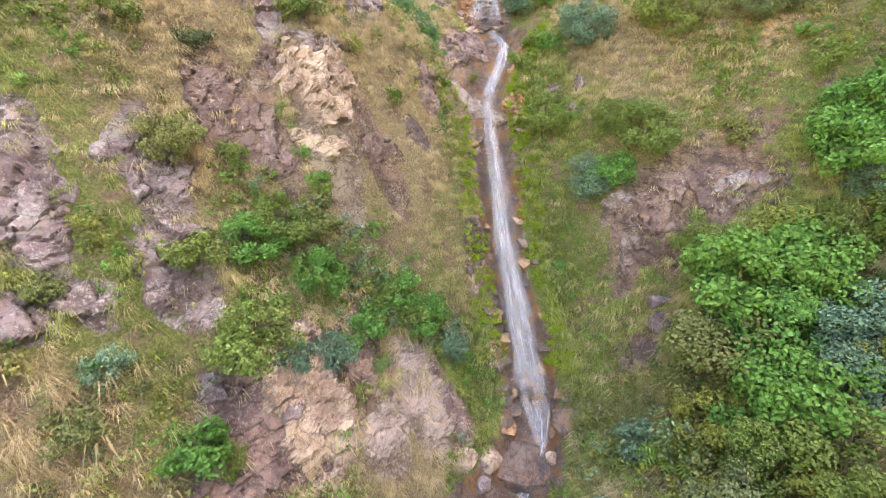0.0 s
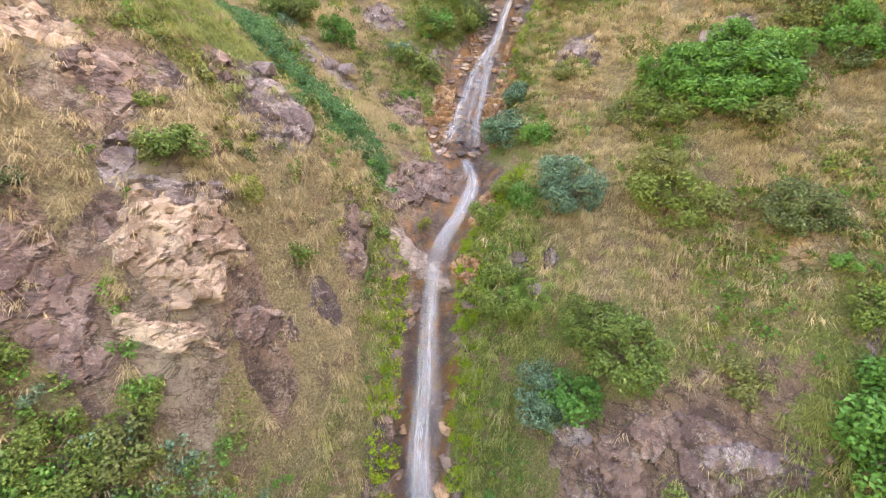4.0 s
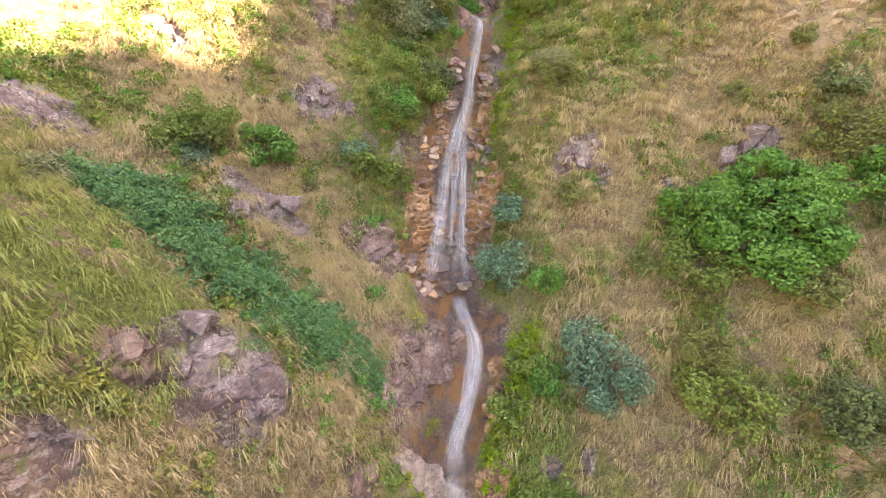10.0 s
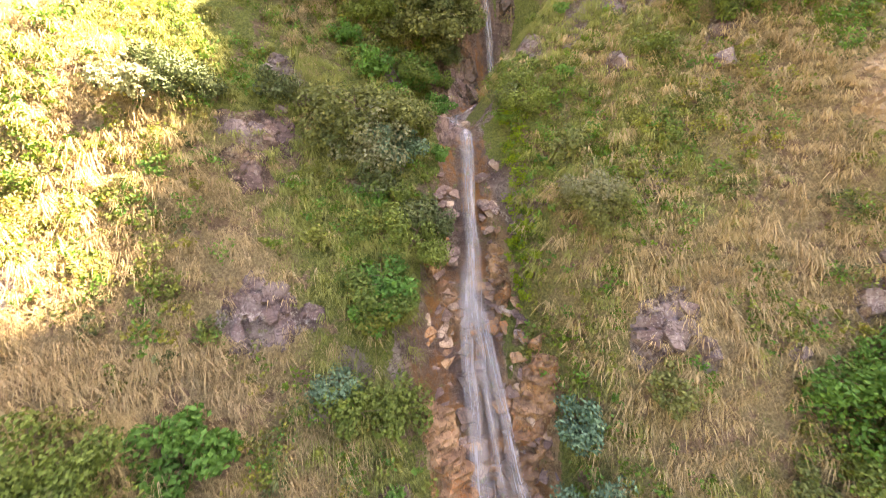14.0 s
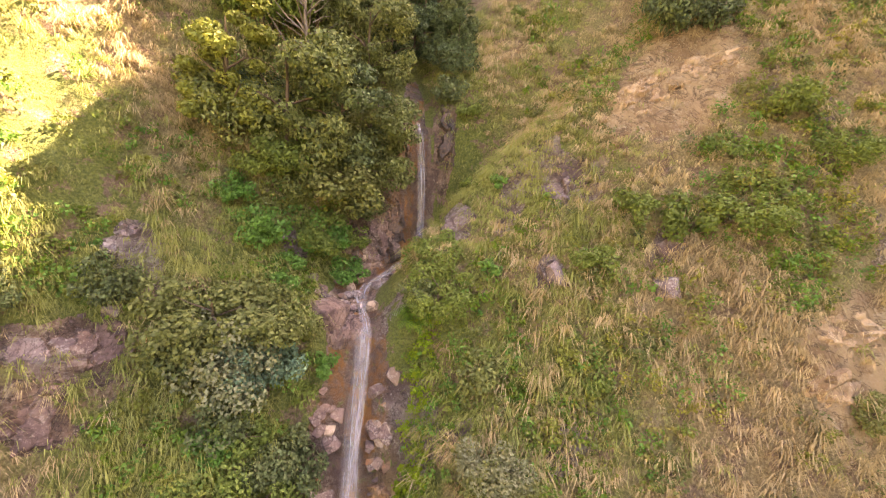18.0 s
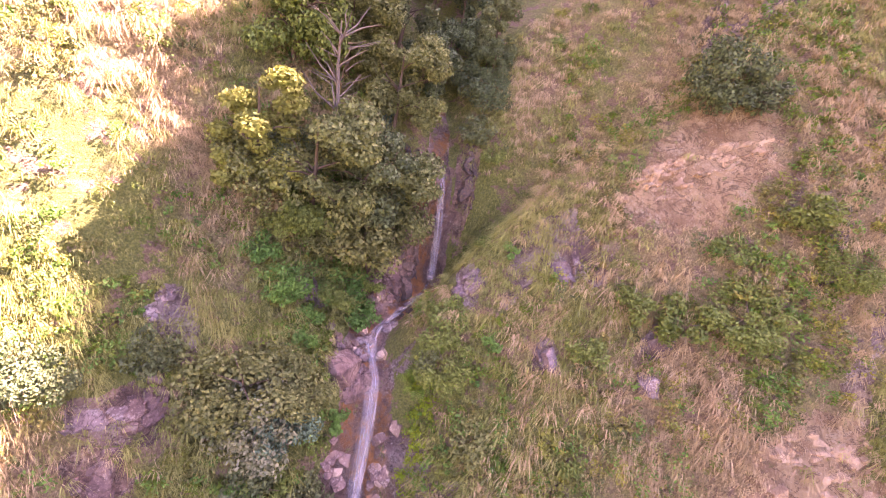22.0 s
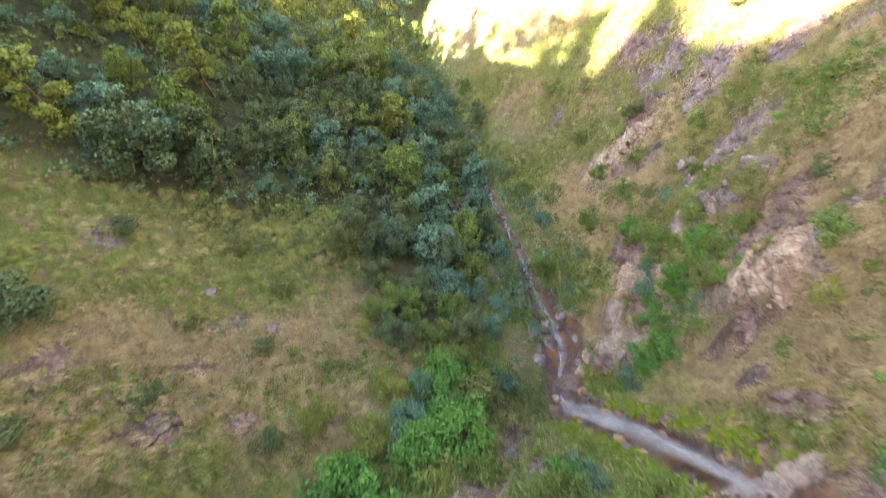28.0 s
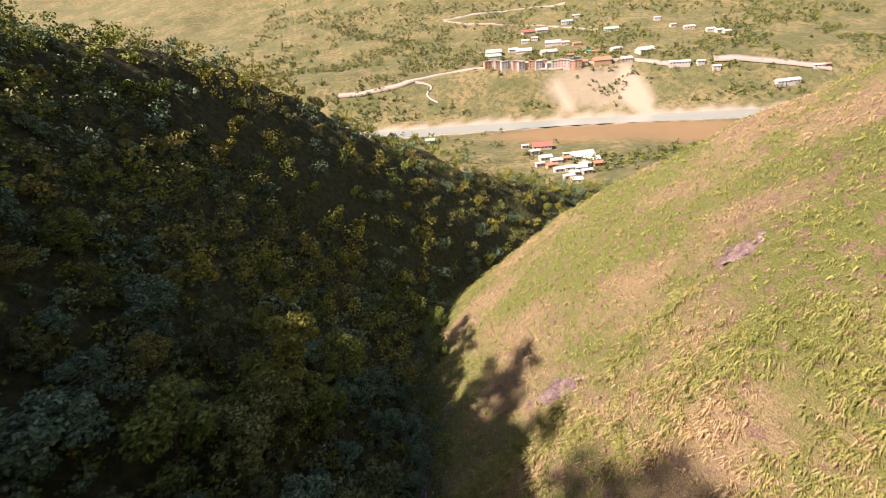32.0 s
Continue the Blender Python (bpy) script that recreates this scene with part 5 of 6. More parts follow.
# ---- water ----
def ribbon(y0, y1, wide, shift, lift, seed, step=0.12, curl=0.0, cols=7):
    """A sheet of water down the stream's line; wide and shift in metres, given at the top and the bottom."""
    r = np.random.default_rng(seed)
    ys = np.arange(y0, y1, step if y1 - y0 < 20 else 0.3)
    t = (ys - y0) / (y1 - y0)
    xs, zs = stream_at(ys)
    w = wide[1] * (1 - t) + wide[0] * t
    w = w * (1 + 0.18 * vnoise(ys * 1.3, ys * 0 + seed, 2))
    cx = xs + shift[1] * (1 - t) + shift[0] * t + 0.1 * vnoise(ys * 0.9, ys * 0 + seed * 1.7, 3)
    u = np.linspace(-0.5, 0.5, cols)
    X = cx[:, None] + w[:, None] * u
    Y = np.repeat(ys[:, None], cols, 1)
    slope = np.gradient(zs, ys)
    k = np.hypot(1, slope)
    h = lift * (1 + curl * np.sin(np.pi * t))[:, None] * (1 - 0.8 * (2 * u) ** 2) + 0.03 * vnoise(X * 6, Y * 3, seed)
    Z = zs[:, None] + h / k[:, None] + 0.05
    Y = Y - h * (slope / k)[:, None]
    along = np.cumsum(k * (ys[1] - ys[0]))
    n = len(ys)
    idx = np.arange(n * cols).reshape(n, cols)
    f = np.stack([idx[:-1, :-1], idx[:-1, 1:], idx[1:, 1:], idx[1:, :-1]], -1).reshape(-1, 4)
    me = mesh_from("water", np.stack([X, Y, Z], -1).reshape(-1, 3), f)
    uv = me.uv_layers.new(name="UVMap")
    per = np.stack([np.repeat((u + 0.5)[None], n, 0) * max(wide), np.repeat(along[:, None], cols, 1)], -1).reshape(-1, 2)
    per[:, 0] /= max(wide)
    uv.data.foreach_set("uv", per[f.ravel()].astype(np.float32).ravel())
    fade = np.repeat((smooth(0, 0.12, t) * smooth(1, 0.93, t))[:, None], cols, 1)
    me.attributes.new("fade", "FLOAT", "POINT").data.foreach_set("value", fade.astype(np.float32).ravel())
    return me


def fall(name, label, sheets):
    root = thing(name, label, "waterfall" if name == "waterfall" else "stream")
    for kind, mat, args in sheets:
        part(kind, ribbon(*args), mat, root)


fall("waterfall", "thin white waterfall veil down a dark rock chute", [
    ("veil", M_VEIL, (15.0, 22.5, (0.9, 1.9), (0.0, 0.0), 0.5, 1, 0.12, 0.4)),
    ("sheet", M_WATER, (15.2, 22.6, (0.6, 1.15), (0.0, -0.05), 0.3, 2, 0.12, 0.3)),
    ("strand", M_WATER, (15.0, 20.5, (0.35, 0.7), (0.1, 0.4), 0.55, 3)),
    ("strand", M_WATER, (15.0, 21.5, (0.3, 0.5), (0.0, -0.4), 0.5, 4)),
    ("foam", M_WATER, (13.9, 15.3, (1.6, 0.9), (0, 0.3), 0.25, 5)),
    ("strand", M_WATER, (11.5, 14.2, (0.5, 0.3), (0.5, 0.3), 0.25, 6))])
fall("cascade", "narrow white cascade sliding over brown bedrock", [
    ("sheet", M_WATER, (22.3, 27.4, (0.6, 0.8), (0.15, 0.0), 0.16, 11)),
    ("strand", M_WATER, (22.8, 27.2, (0.25, 0.3), (0.2, 0.05), 0.24, 12)),
    ("strand", M_VEIL, (22.9, 26.0, (0.8, 0.8), (0.1, 0.0), 0.1, 13))])
fall("waterfall", "broad white waterfall fanning over orange layered rock", [
    ("veil", M_FAN, (27.6, 33.4, (1.3, 2.2), (0.0, 0.0), 0.2, 21)),
    ("strand", M_WATER, (27.6, 33.2, (0.45, 0.75), (-0.1, -0.75), 0.3, 22)),
    ("strand", M_WATER, (27.6, 32.4, (0.35, 0.6), (0.3, 0.75), 0.3, 23)),
    ("strand", M_WATER, (28.6, 31.8, (0.25, 0.3), (0.0, 0.1), 0.3, 24)),
    ("sheet", M_WATER, (31.5, 35.9, (0.55, 0.85), (0.0, 0.0), 0.32, 25, 0.12, 0.4)),
    ("strand", M_WATER, (31.2, 35.8, (0.3, 0.35), (0.05, -0.1), 0.45, 26))])
fall("brook", "small brook tumbling between pale boulders", [
    ("sheet", M_WATER, (35.6, 37.2, (0.3, 0.45), (0.1, 0.05), 0.14, 31)),
    ("pool", M_BROOK, (36.8, 39.6, (0.6, 0.5), (0.0, 0.2), 0.1, 32))])
fall("waterfall", "slender white waterfall in a dark rock cleft", [
    ("sheet", M_WATER, (39.9, 41.6, (0.3, 0.5), (-0.05, 0.0), 0.35, 41, 0.03)),
    ("strand", M_WATER, (39.9, 41.3, (0.14, 0.2), (0.05, 0.08), 0.45, 42, 0.03)),
    ("strand", M_WATER, (39.9, 41.1, (0.1, 0.16), (-0.08, -0.1), 0.3, 44, 0.03)),
    ("rapid", M_WATER, (38.2, 40.0, (0.2, 0.3), (0.0, 0.0), 0.14, 43))])
fall("brook", "dark brook with white rapids in the gorge bottom", [
    ("film", M_BROOK, (-66, 13.5, (0.6, 0.6), (0, 0), 0.12, 51)),
    ("rapid", M_WATER, (6, 13.0, (0.5, 0.4), (0.2, 0.0), 0.2, 52)),
    ("rapid", M_WATER, (-14, -6, (0.35, 0.3), (0, 0), 0.2, 53)),
    ("rapid", M_WATER, (-60, -46, (0.4, 0.4), (0, 0), 0.2, 54))])


# ---- loose rock ----
def rock_mesh(seed, stretch, rough=0.28, subdivisions=2):
    bm = bmesh.new()
    bmesh.ops.create_icosphere(bm, subdivisions=subdivisions, radius=0.5)
    off = Vector((seed * 3.7, seed * 1.9, seed * 5.1))
    for v in bm.verts:
        q = v.co.normalized()
        cut = max(0.0, q.dot(Vector((math.sin(seed), math.cos(seed), 0.4)).normalized()) - 0.55)
        v.co *= 1 + rough * noise.noise(q * 1.7 + off) + 0.12 * noise.noise(q * 4.5 + off) - 0.5 * cut
        v.co = Vector((v.co.x * stretch[0], v.co.y * stretch[1], v.co.z * stretch[2]))
    me = bpy.data.meshes.new("rock")
    bm.to_mesh(me)
    bm.free()
    return me


def block_mesh(seed, stretch, points=17):
    """An angular broken block: the hull of scattered points, its edges slightly worn."""
    r = random.Random(seed)
    bm = bmesh.new()
    for _ in range(points):
        v = Vector((r.uniform(-1, 1), r.uniform(-1, 1), r.uniform(-1, 1)))
        v = v / max(abs(v.x), abs(v.y), abs(v.z)) * r.uniform(0.75, 1.0) * 0.5
        bm.verts.new((v.x * stretch[0], v.y * stretch[1], v.z * stretch[2]))
    made = bmesh.ops.convex_hull(bm, input=bm.verts)
    bmesh.ops.delete(bm, geom=list({g for g in made["geom_interior"] + made["geom_unused"] if isinstance(g, bmesh.types.BMVert)}), context="VERTS")
    bmesh.ops.bevel(bm, geom=bm.edges[:], offset=0.018, segments=1, affect="EDGES")
    bmesh.ops.triangulate(bm, faces=bm.faces[:])
    me = bpy.data.meshes.new("rock")
    bm.to_mesh(me)
    bm.free()
    return me


SLABS = [block_mesh(k, (1.5, 1.0, 0.34)) for k in range(7)]
BOULDERS = [rock_mesh(k + 10, (1.1, 1.0, 0.8), 0.3) for k in range(5)]


def rock(me, mat, x, y, size, label, r, sink=0.25, tilt=12, bed=None):
    key = me.name + mat.name
    if key not in STONES:
        STONES[key] = me.copy()
        STONES[key].materials.append(mat)
    ob = new("rock", STONES[key])
    z = float(land(np.array([x]), np.array([y]))[0])
    ob.matrix_basis = Matrix.Translation((x, y, z + size * (0.2 - sink))) @ pose(0, 0, 0, r.uniform(-tilt, tilt) + 10, r.uniform(-tilt, tilt), r.uniform(0, 360)) @ Matrix.Scale(size, 4)
    if bed:
        ob.matrix_basis = Matrix.Translation((x, y, z + size * (0.2 - sink))) @ pose(0, 0, 0, 30, 0, 0) @ pose(0, 0, 0, r.uniform(-tilt, tilt), r.uniform(-tilt, tilt), r.uniform(0, 360)) @ Matrix.Scale(size, 4)
        ob.name, ob.parent = "ledge", bed
        return ob
    return tagged(ob, label, "rock", group="rocks beside the stream")


CRAGS = [block_mesh(k + 30, (1.25, 1.0, 0.8), 14) for k in range(6)]
STONES = {}
fan_bed = thing("rock_bed", "orange-brown layered rock ledges beside the waterfall", "rock")
chute_bed = thing("rock_bed", "rust-stained wet rock ledges of the waterfall chute", "rock")
rr = random.Random(3)
for k in range(230):  # layered ledges either side of the broad fall
    y = rr.uniform(27.2, 35.0)
    side = rr.choice((-1, 1))
    x = float(stream_at(y)[0]) + side * rr.uniform(0.5, 1.7 if y < 32 else 1.15)
    rock(rr.choice(SLABS), rr.choice((M_ROCK_ORANGE, M_ROCK_BROWN, M_ROCK_CREAM, M_ROCK_BROWN)), x, y, rr.uniform(0.2, 0.55), "", rr, rr.uniform(0.3, 0.42), 9, fan_bed)
for k in range(34):  # wet ledges under the water
    y = rr.uniform(27.6, 33.0)
    x = float(stream_at(y)[0]) + rr.uniform(-0.7, 0.7)
    rock(rr.choice(SLABS), M_ROCK_WET, x, y, rr.uniform(0.35, 0.7), "", rr, 0.42, 12, fan_bed)
for k in range(60):  # the chute of the lower fall
    y = rr.uniform(14.2, 22.0)
    side = rr.choice((-1, 1))
    x = float(stream_at(y)[0]) + side * rr.uniform(0.7, 1.5)
    rock(rr.choice(SLABS), rr.choice((M_ROCK_ORANGE, M_ROCK_WET, M_ROCK_WET)), x, y, rr.uniform(0.3, 0.8), "", rr, 0.4, 12, chute_bed)
for k in range(26):  # boulders on the ledge at the top
    y = rr.uniform(35.9, 39.2)
    x = float(stream_at(y)[0]) + rr.uniform(-1.7, 0.9)
    rock(rr.choice(BOULDERS), rr.choice((M_ROCK_CREAM, M_ROCK_CREAM, M_ROCK_GREY, M_ROCK_WET)), x, y, rr.uniform(0.2, 0.5), "pale rounded boulder by the brook", rr, 0.1, 30)
for k in range(22):  # below the lower fall
    y = rr.uniform(5, 14)
    x = float(stream_at(y)[0]) + rr.uniform(-2.2, 2.2)
    rock(rr.choice(BOULDERS), rr.choice((M_ROCK_GREY, M_ROCK_WET, M_ROCK_CREAM)), x, y, rr.uniform(0.4, 1.2), "grey boulder in the stream bed", rr, 0.2, 30)
for k in range(30):
    y = rr.uniform(-62, 4)
    x = float(stream_at(y)[0]) + rr.uniform(-1.4, 1.4)
    rock(rr.choice(BOULDERS), rr.choice((M_ROCK_GREY, M_ROCK_WET)), x, y, rr.uniform(0.4, 1.0), "grey boulder in the stream bed", rr, 0.2, 30)
for x, y, s, mat in [(3.3, 13.8, 3.0, M_ROCK_WET), (5.2, 14.4, 1.5, M_ROCK_WET), (-4.85, 22.0, 0.75, M_ROCK_GREY), (-2.0, 36.1, 0.55, M_ROCK_GREY), (8.6, 15.75, 0.9, M_ROCK_GREY), (-1.9, 30.0, 0.5, M_ROCK_GREY),
                     (6.9, 28.4, 0.8, M_ROCK_GREY), (7.7, 28.5, 0.6, M_ROCK_GREY), (13.0, 27.0, 0.7, M_ROCK_GREY), (9.3, 34.0, 0.7, M_ROCK_GREY), (12.1, 32.6, 0.8, M_ROCK_GREY), (-9.9, 14.2, 0.6, M_ROCK_CREAM),
                     (5.9, 21.2, 0.7, M_ROCK_GREY), (-3.7, 28.0, 0.9, M_ROCK_GREY), (3.1, 36.3, 1.2, M_ROCK_BROWN)]:
    rock(rr.choice(CRAGS if mat is not M_ROCK_WET else BOULDERS), mat, x, y, s, "weathered stone bedded in the grassy slope" if mat is not M_ROCK_WET else "rounded wet boulder under the waterfall", rr, 0.15 if mat is not M_ROCK_WET else 0.42, 20)

# ---- outcrops: jointed faces of bare rock standing out of the slope ----
STONE_LOOK = {  # material, joint spacing across and along, unevenness, lean of the top, label
    "cream": (M_ROCK_CREAM, 0.55, 0.45, 0.065, 0.45, "pale cream broken cliff face in the slope"), "grey": (M_ROCK_GREY, 0.75, 0.6, 0.075, 0.3, "purple-grey weathered rock outcrop in the slope"),
    "brown": (M_ROCK_BROWN, 0.45, 0.95, 0.07, 0.2, "reddish-brown fluted rock face in the slope"), "slab": (M_ROCK_SLAB, 1.3, 2.2, 0.035, 0.05, "smooth pinkish rock slab beside the waterfall"),
    "ochre": (M_ROCK_OCHRE, 0.8, 0.22, 0.07, 0.0, "bare ochre soil and crumbling rock on the slope"), "orange": (M_ROCK_ORANGE, 0.45, 0.3, 0.08, 0.1, "rust-orange wet rock beside the stream"),
    "wet": (M_ROCK_WET, 0.4, 0.9, 0.1, 0.0, "dark wet rock wall of the cleft")}


def outcrop(kind, x, y, hu, hv, turn, proud, seed):
    mat, su, sv, uneven, lean, label = STONE_LOOK[kind]
    r = np.random.default_rng(seed)
    n = slope_at(np.array([x]), np.array([y]), 0.8)[0]
    flat = np.cross([0, 0, 1], n)
    flat = flat / np.linalg.norm(flat) * (1 if flat[0] >= 0 else -1)
    up = np.cross(n, flat)
    up = up * (1 if up[2] >= 0 else -1)
    c, k = math.cos(radians(turn)), math.sin(radians(turn))
    across, along = flat * c + up * k, up * c - flat * k
    step = (0.065 if max(hu, hv) < 1.6 else 0.085) if y > 5 else 0.16
    a, b = np.meshgrid(np.arange(-1.35 * hu, 1.35 * hu + step, step), np.arange(-1.35 * hv, 1.35 * hv + step, step))
    proud = proud * {"cream": 0.7, "grey": 0.36}.get(kind, 0.45)
    rho = ((np.abs(a) / hu) ** 2.2 + (np.abs(b) / hv) ** 2.2) ** (1 / 2.2) + 0.3 * fbm(a * 1.2 + seed * 3.1, b * 1.2, 31, 5, 0.65)
    mask = smooth(1.12, 0.72, rho)
    # joint blocks, each with its own tilt
    wa, wb = a + 0.12 * fbm(a * 2.2, b * 2.2 + seed, 33, 3), b + 0.12 * fbm(a * 2.2 + 40, b * 2.2 + seed, 35, 3)
    ca, cb = np.meshgrid(np.arange(-1.5 * hu, 1.5 * hu + su, su), np.arange(-1.5 * hv, 1.5 * hv + sv, sv))
    ca, cb = (ca + r.uniform(-0.42, 0.42, ca.shape) * su).ravel(), (cb + r.uniform(-0.42, 0.42, cb.shape) * sv).ravel()
    far = np.hypot((wa.ravel()[:, None] - ca) / su, (wb.ravel()[:, None] - cb) / sv)
    near = np.argmin(far, 1)
    two = np.partition(far, 1, axis=1)[:, :2] if far.shape[1] > 1 else np.column_stack([far, far + 1])
    joint = smooth(0.14, 0.0, two[:, 1] - two[:, 0]).reshape(a.shape)
    off, ta, tb = r.normal(0, uneven, len(ca)), r.normal(0, 0.3, len(ca)), r.normal(0, 0.3, len(ca))
    block = (off[near] + uneven * 2.2 * (ta[near] * (wa.ravel() - ca[near]) / su + tb[near] * (wb.ravel() - cb[near]) / sv)).reshape(a.shape)
    rough = 0.028 * fbm(a * 4.5, b * 4.5, 37, 4, 0.6) + 0.07 * fbm(a * 0.9 + seed, b * 0.9, 39, 3)
    out = mask * (proud * (0.75 + lean * np.clip(b / hv, -1, 1)) + block + rough - 1.3 * uneven * joint) - 0.2 * (1 - mask)
    p = np.array([x, y, float(land(x, y))]) + a[..., None] * across + b[..., None] * along
    for _ in range(3):
        p = p + n * ((land(p[..., 0], p[..., 1]) - p[..., 2]) * n[2] * 0.9)[..., None]
    p = p + n * out[..., None]
    ny, nx = a.shape
    inside = mask > 0.03
    inside = inside[:-1, :-1] & inside[1:, :-1] & inside[:-1, 1:] & inside[1:, 1:]
    inside[ny // 2 - 2:ny // 2 + 2, nx // 2 - 2:nx // 2 + 2] = True
    reach = np.zeros(inside.shape, bool)
    reach[ny // 2 - 2:ny // 2 + 2, nx // 2 - 2:nx // 2 + 2] = True
    while True:
        grown = reach.copy()
        grown[1:] |= reach[:-1]
        grown[:-1] |= reach[1:]
        grown[:, 1:] |= reach[:, :-1]
        grown[:, :-1] |= reach[:, 1:]
        grown &= inside
        if grown.sum() == reach.sum():
            break
        reach = grown
    idx = np.arange(ny * nx).reshape(ny, nx)
    f = np.stack([idx[:-1, :-1], idx[:-1, 1:], idx[1:, 1:], idx[1:, :-1]], -1).reshape(-1, 4)
    f = f[reach.ravel()]
    used, f = np.unique(f, return_inverse=True)
    me = mesh_from("rock_outcrop", p.reshape(-1, 3)[used], f.reshape(-1, 4), False)
    me.attributes.new("tone", "FLOAT", "POINT").data.foreach_set("value", r.random(len(ca))[near][used].astype(np.float32))
    me.materials.append(mat)
    tagged(new("rock_outcrop", me), label, "rock", "bare rock in the slope")


for n, row in enumerate(OUTCROPS):
    outcrop(*row, n)

# ---- the main valley: houses (x, y, width, colour), roads ----
NEAR_HOUSES = [(-182, -347, 15.3, "r"), (-169, -335, 7.8, "w"), (-170, -318, 9.4, "w"), (-173, -306, 8.2, "w"), (-181, -306, 6.5, "o"), (-194, -304, 16.0, "w"), (-193, -290, 10.9, "w"), (-170, -279, 8.5, "w"), (-174, -273, 7.6, "w"), (-163, -284, 6.8, "w"), (-173, -264, 6.6, "w"), (-158, -262, 7.2, "w"), (-156, -249, 6.9, "w"), (-69, -117, 2.0, "o"), (-189, -276, 7.0, "o"), (-170, -355, 5.1, "w"), (-160, -308, 6.4, "w"), (-164, -298, 6.2, "o"), (-187, -315, 3.8, "g"), (-165, -267, 5.8, "w"), (-180, -278, 7.8, "w")]
SMALL_HOUSES = [(-38, -104, 3.7, "w"), (-31, -102, 2.8, "w"), (-40, -102, 1.6, "w"), (-107, -444, 9.5, "g"), (-34, -48, 0.6, "w"), (-35, -50, 0.7, "w")]
TOWN_HOUSES = [(-227, -591, 8.9, "o"), (-234, -590, 8.9, "w"), (-239, -583, 8.9, "p"), (-244, -575, 8.8, "w"), (-252, -575, 8.8, "g"), (-257, -569, 8.8, "p"), (-263, -565, 8.8, "w"), (-271, -566, 8.8, "p"), (-277, -562, 8.8, "o"), (-284, -559, 8.8, "w"), (-292, -560, 8.9, "p"), (-297, -554, 8.9, "w"), (-303, -551, 8.9, "g"), (-310, -548, 8.9, "p"), (-316, -544, 8.9, "w"), (-321, -539, 8.8, "p"), (-327, -537, 8.9, "o")]
UP1_HOUSES = [(-264, -662, 21.9, "w"), (-258, -648, 21.5, "g"), (-296, -664, 13.0, "w"), (-307, -650, 22.1, "w"), (-331, -621, 23.4, "w"), (-353, -650, 24.6, "w"), (-366, -638, 11.3, "w"), (-351, -728, 20.7, "r"), (-371, -722, 18.7, "w"), (-328, -690, 11.8, "w"), (-342, -688, 9.9, "w"), (-374, -619, 11.1, "o"), (-424, -736, 17.4, "b"), (-447, -747, 11.2, "w"), (-448, -648, 20.2, "g"), (-364, -573, 7.8, "t"), (-377, -565, 7.0, "o"), (-371, -569, 7.0, "o"), (-399, -562, 14.1, "w")]
UP2_HOUSES = [(-419, -530, 20.8, "w"), (-358, -532, 24.6, "o"), (-385, -520, 13.3, "w"), (-436, -480, 13.3, "w"), (-426, -485, 11.6, "w"), (-452, -471, 8.4, "w"), (-463, -458, 8.4, "w"), (-513, -411, 16.9, "w"), (-522, -408, 11.9, "w"), (-557, -410, 10.7, "w"), (-565, -408, 9.0, "o"), (-521, -640, 8.5, "w"), (-528, -581, 14.1, "w"), (-514, -597, 8.1, "w"), (-538, -553, 9.9, "w"), (-545, -545, 9.9, "w"), (-548, -535, 9.8, "w"), (-335, -539, 11.4, "o"), (-338, -573, 8.5, "o")]
ROAD_WEST = [(-32, -632), (-61, -623), (-91, -615), (-121, -611), (-154, -617), (-186, -617), (-206, -605), (-227, -596)]
ROAD_TOWN = [(-227, -596), (-276, -563), (-334, -537), (-364, -534), (-390, -524), (-406, -502), (-430, -481)]
ROAD_EAST = [(-466, -468), (-498, -452), (-527, -433), (-554, -413), (-568, -404)]
ROAD_UPPER = [(-251, -872), (-330, -862), (-413, -846), (-462, -810)]
ROAD_LOWER = [(-251, -871), (-298, -807), (-363, -787), (-409, -733), (-442, -669)]
FOOTPATH = [(-133, -610), (-155, -595), (-138, -587), (-151, -570)]
LANE = [(-155, -280), (-67, -116), (-66, -113), (-62, -107)]

M_WALL = {c: plain_material(n, v, 0.8, 0.4) for c, n, v in (("w", "white_wall", (0.52, 0.51, 0.5)), ("p", "pink_wall", (0.62, 0.4, 0.36)), ("o", "ochre_wall", (0.5, 0.33, 0.22)), ("g", "grey_wall", (0.5, 0.5, 0.48)), ("r", "cream_wall", (0.5, 0.46, 0.4)), ("b", "pale_wall", (0.46, 0.48, 0.5)), ("t", "pale_green_wall", (0.55, 0.65, 0.6)))}
M_ROOF = {c: plain_material(n, v, 0.5, 0.3) for c, n, v in (("w", "tin_roof", (0.5, 0.5, 0.51)), ("p", "concrete_roof", (0.5, 0.46, 0.43)), ("o", "rust_roof", (0.42, 0.24, 0.16)), ("g", "green_roof", (0.3, 0.46, 0.38)), ("r", "red_roof", (0.55, 0.16, 0.14)), ("b", "blue_roof", (0.25, 0.42, 0.6)), ("t", "teal_roof", (0.05, 0.5, 0.42)))}
M_PANE = plain_material("window_dark", (0.05, 0.055, 0.06), 0.2)
M_ROAD = plain_material("pale_road", (0.38, 0.36, 0.33), 0.9, 0.1)
M_RIVER = plain_material("glacial_river", (0.3, 0.36, 0.37), 0.2, 0.08, 0.25)
ROOF_WORDS = {"w": "pale tin roof", "p": "flat concrete roof", "o": "rusty brown roof", "g": "green roof", "r": "red roof", "b": "blue roof", "t": "teal roof"}


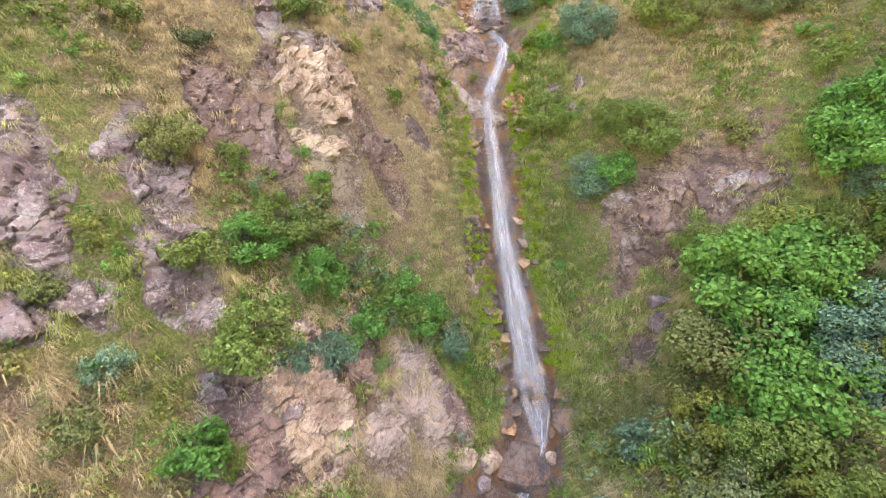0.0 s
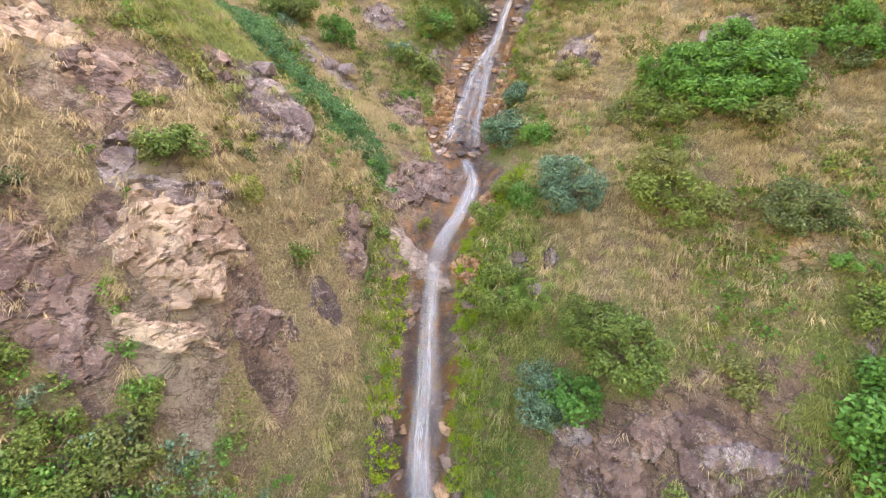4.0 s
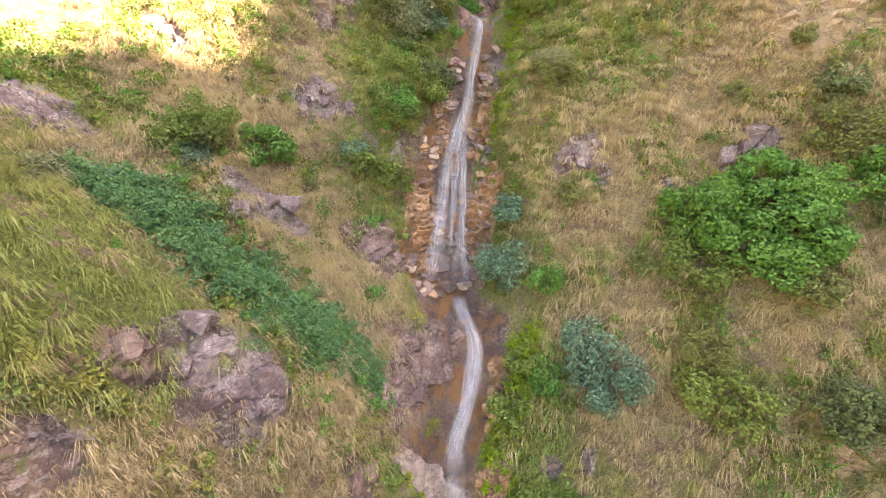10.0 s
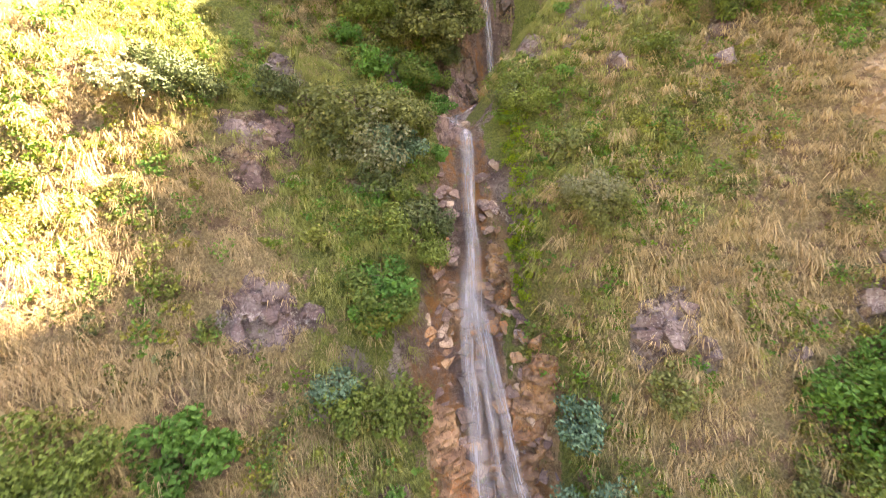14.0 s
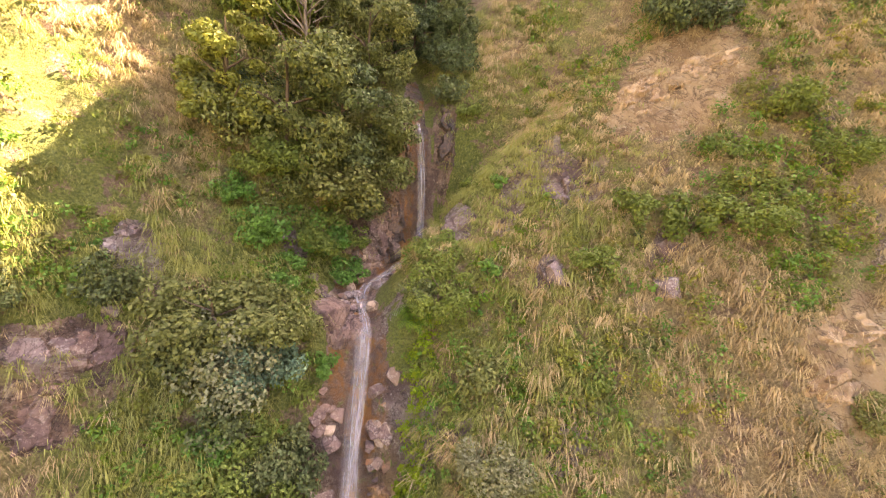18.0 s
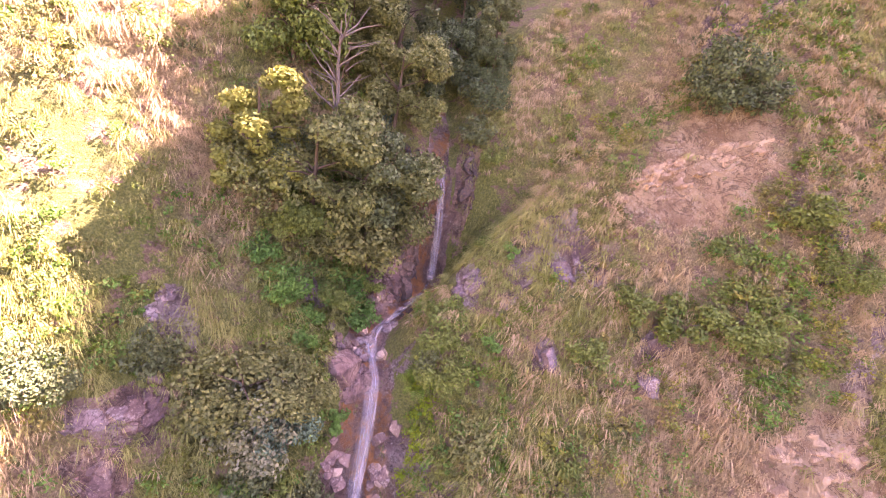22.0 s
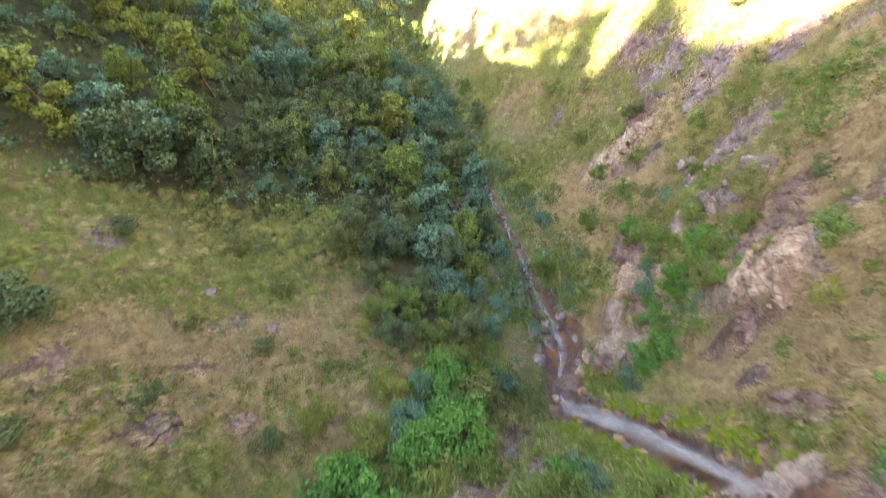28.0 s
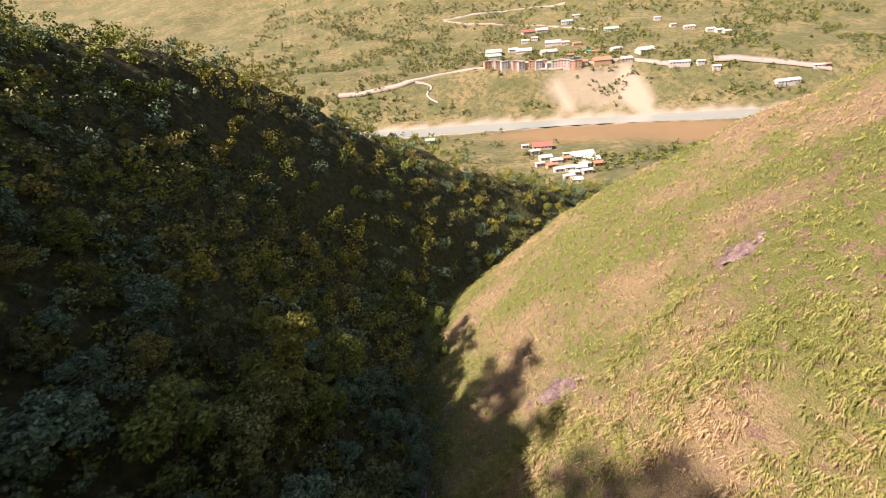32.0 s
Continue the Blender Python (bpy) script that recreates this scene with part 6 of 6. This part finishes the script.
def box(x0, y0, z0, x1, y1, z1):
    v = np.array([(x, y, z) for z in (z0, z1) for y in (y0, y1) for x in (x0, x1)])
    return v, np.array([(0, 2, 3, 1), (4, 5, 7, 6), (0, 1, 5, 4), (2, 6, 7, 3), (0, 4, 6, 2), (1, 3, 7, 5)])


def house(x, y, wide, colour, storeys, r):
    """A small valley house facing the river, with gable or flat roof and a row of windows a storey."""
    root = thing("house", f"distant {'tall pink and white' if storeys > 1 else 'small white'} house with {ROOF_WORDS[colour]}", "house", "houses in the valley")
    deep, tall = wide * r.uniform(0.5, 0.75), 2.9 * storeys
    part("wall", mesh_from("wall", *box(-wide / 2, -deep / 2, -3.5, wide / 2, deep / 2, tall), False), M_WALL[colour], root)
    e = 0.5
    if storeys > 1:
        v, f = box(-wide / 2 - e, -deep / 2 - e, tall, wide / 2 + e, deep / 2 + e, tall + 0.35)
    else:
        h = deep * 0.28
        v = np.array([(-wide / 2 - e, -deep / 2 - e, tall - 0.1), (wide / 2 + e, -deep / 2 - e, tall - 0.1), (wide / 2 + e, deep / 2 + e, tall - 0.1), (-wide / 2 - e, deep / 2 + e, tall - 0.1), (-wide / 2 - e, 0, tall + h), (wide / 2 + e, 0, tall + h)])
        f = np.array([(0, 1, 5, 4), (2, 3, 4, 5), (0, 4, 3, 3), (1, 2, 5, 5)])
        f = np.array([(0, 1, 5), (0, 5, 4), (2, 3, 4), (2, 4, 5), (0, 4, 3), (1, 2, 5), (0, 2, 1), (0, 3, 2)])
    part("roof", mesh_from("roof", v, f, False), M_ROOF[colour], root)
    n = max(int(wide / 3), 2)
    for s in range(storeys):
        for k in range(n):
            c = -wide / 2 + (k + 0.5) * wide / n
            part("window", mesh_from("window", *box(c - 0.55, deep / 2 - 0.05, s * 2.9 + 1.0, c + 0.55, deep / 2 + 0.06, s * 2.9 + 2.2), False), M_PANE, root)
    root.matrix_basis = pose(x, y, float(land(x, y)), 0, 0, -13 + r.uniform(-14, 14))


vr = random.Random(41)
for places, tall in ((NEAR_HOUSES, 1), (SMALL_HOUSES, 1), (TOWN_HOUSES, 3), (UP1_HOUSES, 1), (UP2_HOUSES, 1)):
    for x, y, wide, colour in places:
        if places is TOWN_HOUSES:
            house(x - 4, y - 11, 9, vr.choice("wwpg"), vr.choice((1, 2)), vr)
        if y < -150:
            house(x, y, min(max(wide, 6), 22), colour, tall if tall == 1 else vr.choice((2, 3, 3)), vr)


def drape(points, wide, lift):
    """A strip laid on the ground along a line."""
    p = np.array(points, float)
    for _ in range(3):
        p = np.concatenate([p[:1], np.stack([p[:-1] * 0.75 + p[1:] * 0.25, p[:-1] * 0.25 + p[1:] * 0.75], 1).reshape(-1, 2), p[-1:]])
    way = np.gradient(p, axis=0)
    side = np.stack([-way[:, 1], way[:, 0]], -1) / np.linalg.norm(way, axis=1, keepdims=True)
    v = []
    for s in (-0.5, 0.5):
        q = p + side * wide * s
        v.append(np.column_stack([q, np.maximum(land(q[:, 0], q[:, 1]), land(p[:, 0], p[:, 1])) + lift]))
    n = len(p)
    bottom = [a - [0, 0, 2.5] for a in v]
    verts = np.concatenate(v + bottom)
    f = [(i, n + i, n + i + 1, i + 1) for i in range(n - 1)] + [(n + i, 3 * n + i, 3 * n + i + 1, n + i + 1) for i in range(n - 1)] + [(i, i + 1, 2 * n + i + 1, 2 * n + i) for i in range(n - 1)]
    return mesh_from("road", verts, f)


for places, wide, label in ((ROAD_WEST, 7, "pale road along the far hillside"), (ROAD_TOWN, 7, "pale road through the valley town"), (ROAD_EAST, 8, "pale road along the far hillside"), (ROAD_UPPER, 6, "pale hairpin road up the far hillside"),
                            (ROAD_LOWER, 5, "pale hairpin road up the far hillside"), (FOOTPATH, 2.5, "zigzag footpath on the far bank")):
    me = drape(places, wide, 0.5)
    me.materials.append(M_ROAD)
    tagged(new("road", me), label, "road", kind="structure")
ps = np.linspace(-420, 1100, 160)
rows = []
for e in (-23, 21):
    q = river_q(ps) + e * (1 + 0.2 * np.sin(ps / 60 + e))
    rows.append(np.column_stack([-8 + RIVER[0] * q + RIVER[1] * ps, -11.5 + RIVER[1] * q - RIVER[0] * ps, np.full(len(ps), -94.9)]))
n = len(ps)
me = mesh_from("river", np.concatenate(rows), [(i, i + 1, n + i + 1, n + i) for i in range(n - 1)])
me.materials.append(M_RIVER)
tagged(new("river", me), "pale grey-green river in the valley floor", "river", kind="structure")

# far trees
fr = np.random.default_rng(19)
p, q = fr.uniform(-330, 620, 40000), fr.uniform(140, 1150, 40000)
r_off = q - river_q(p)
belt = np.exp(-(((p + 0.95 * (q - 860) + 95) / 16) ** 2)) * 2 * smooth(740, 800, q) * smooth(980, 930, q)
grove = fbm(p / 45, q / 45, 71, 3)
ok = ((grove + 0.45 * fbm(p / 12, q / 12, 73, 2) > 0.12) & (np.abs(r_off) > 40) & (fr.random(len(p)) < np.where(r_off > 260, 0.45, 0.75))) | (fr.random(len(p)) < belt)
ok &= np.hypot((p - 190) / 130, (r_off + 75) / 50) > 1.1
fx, fy = -8 + RIVER[0] * q + RIVER[1] * p, -11.5 + RIVER[1] * q - RIVER[0] * p
far_places = list(zip(fx[ok], fy[ok]))
woodland(far_places[0::2], "far_trees", "scattered dark green trees on the far hillside", "d", 1.3, 16, 4.2, 90)
woodland(far_places[1::2], "far_trees", "scattered mid-green trees on the far hillside", "g", 1.2, 16, 3.6, 91)
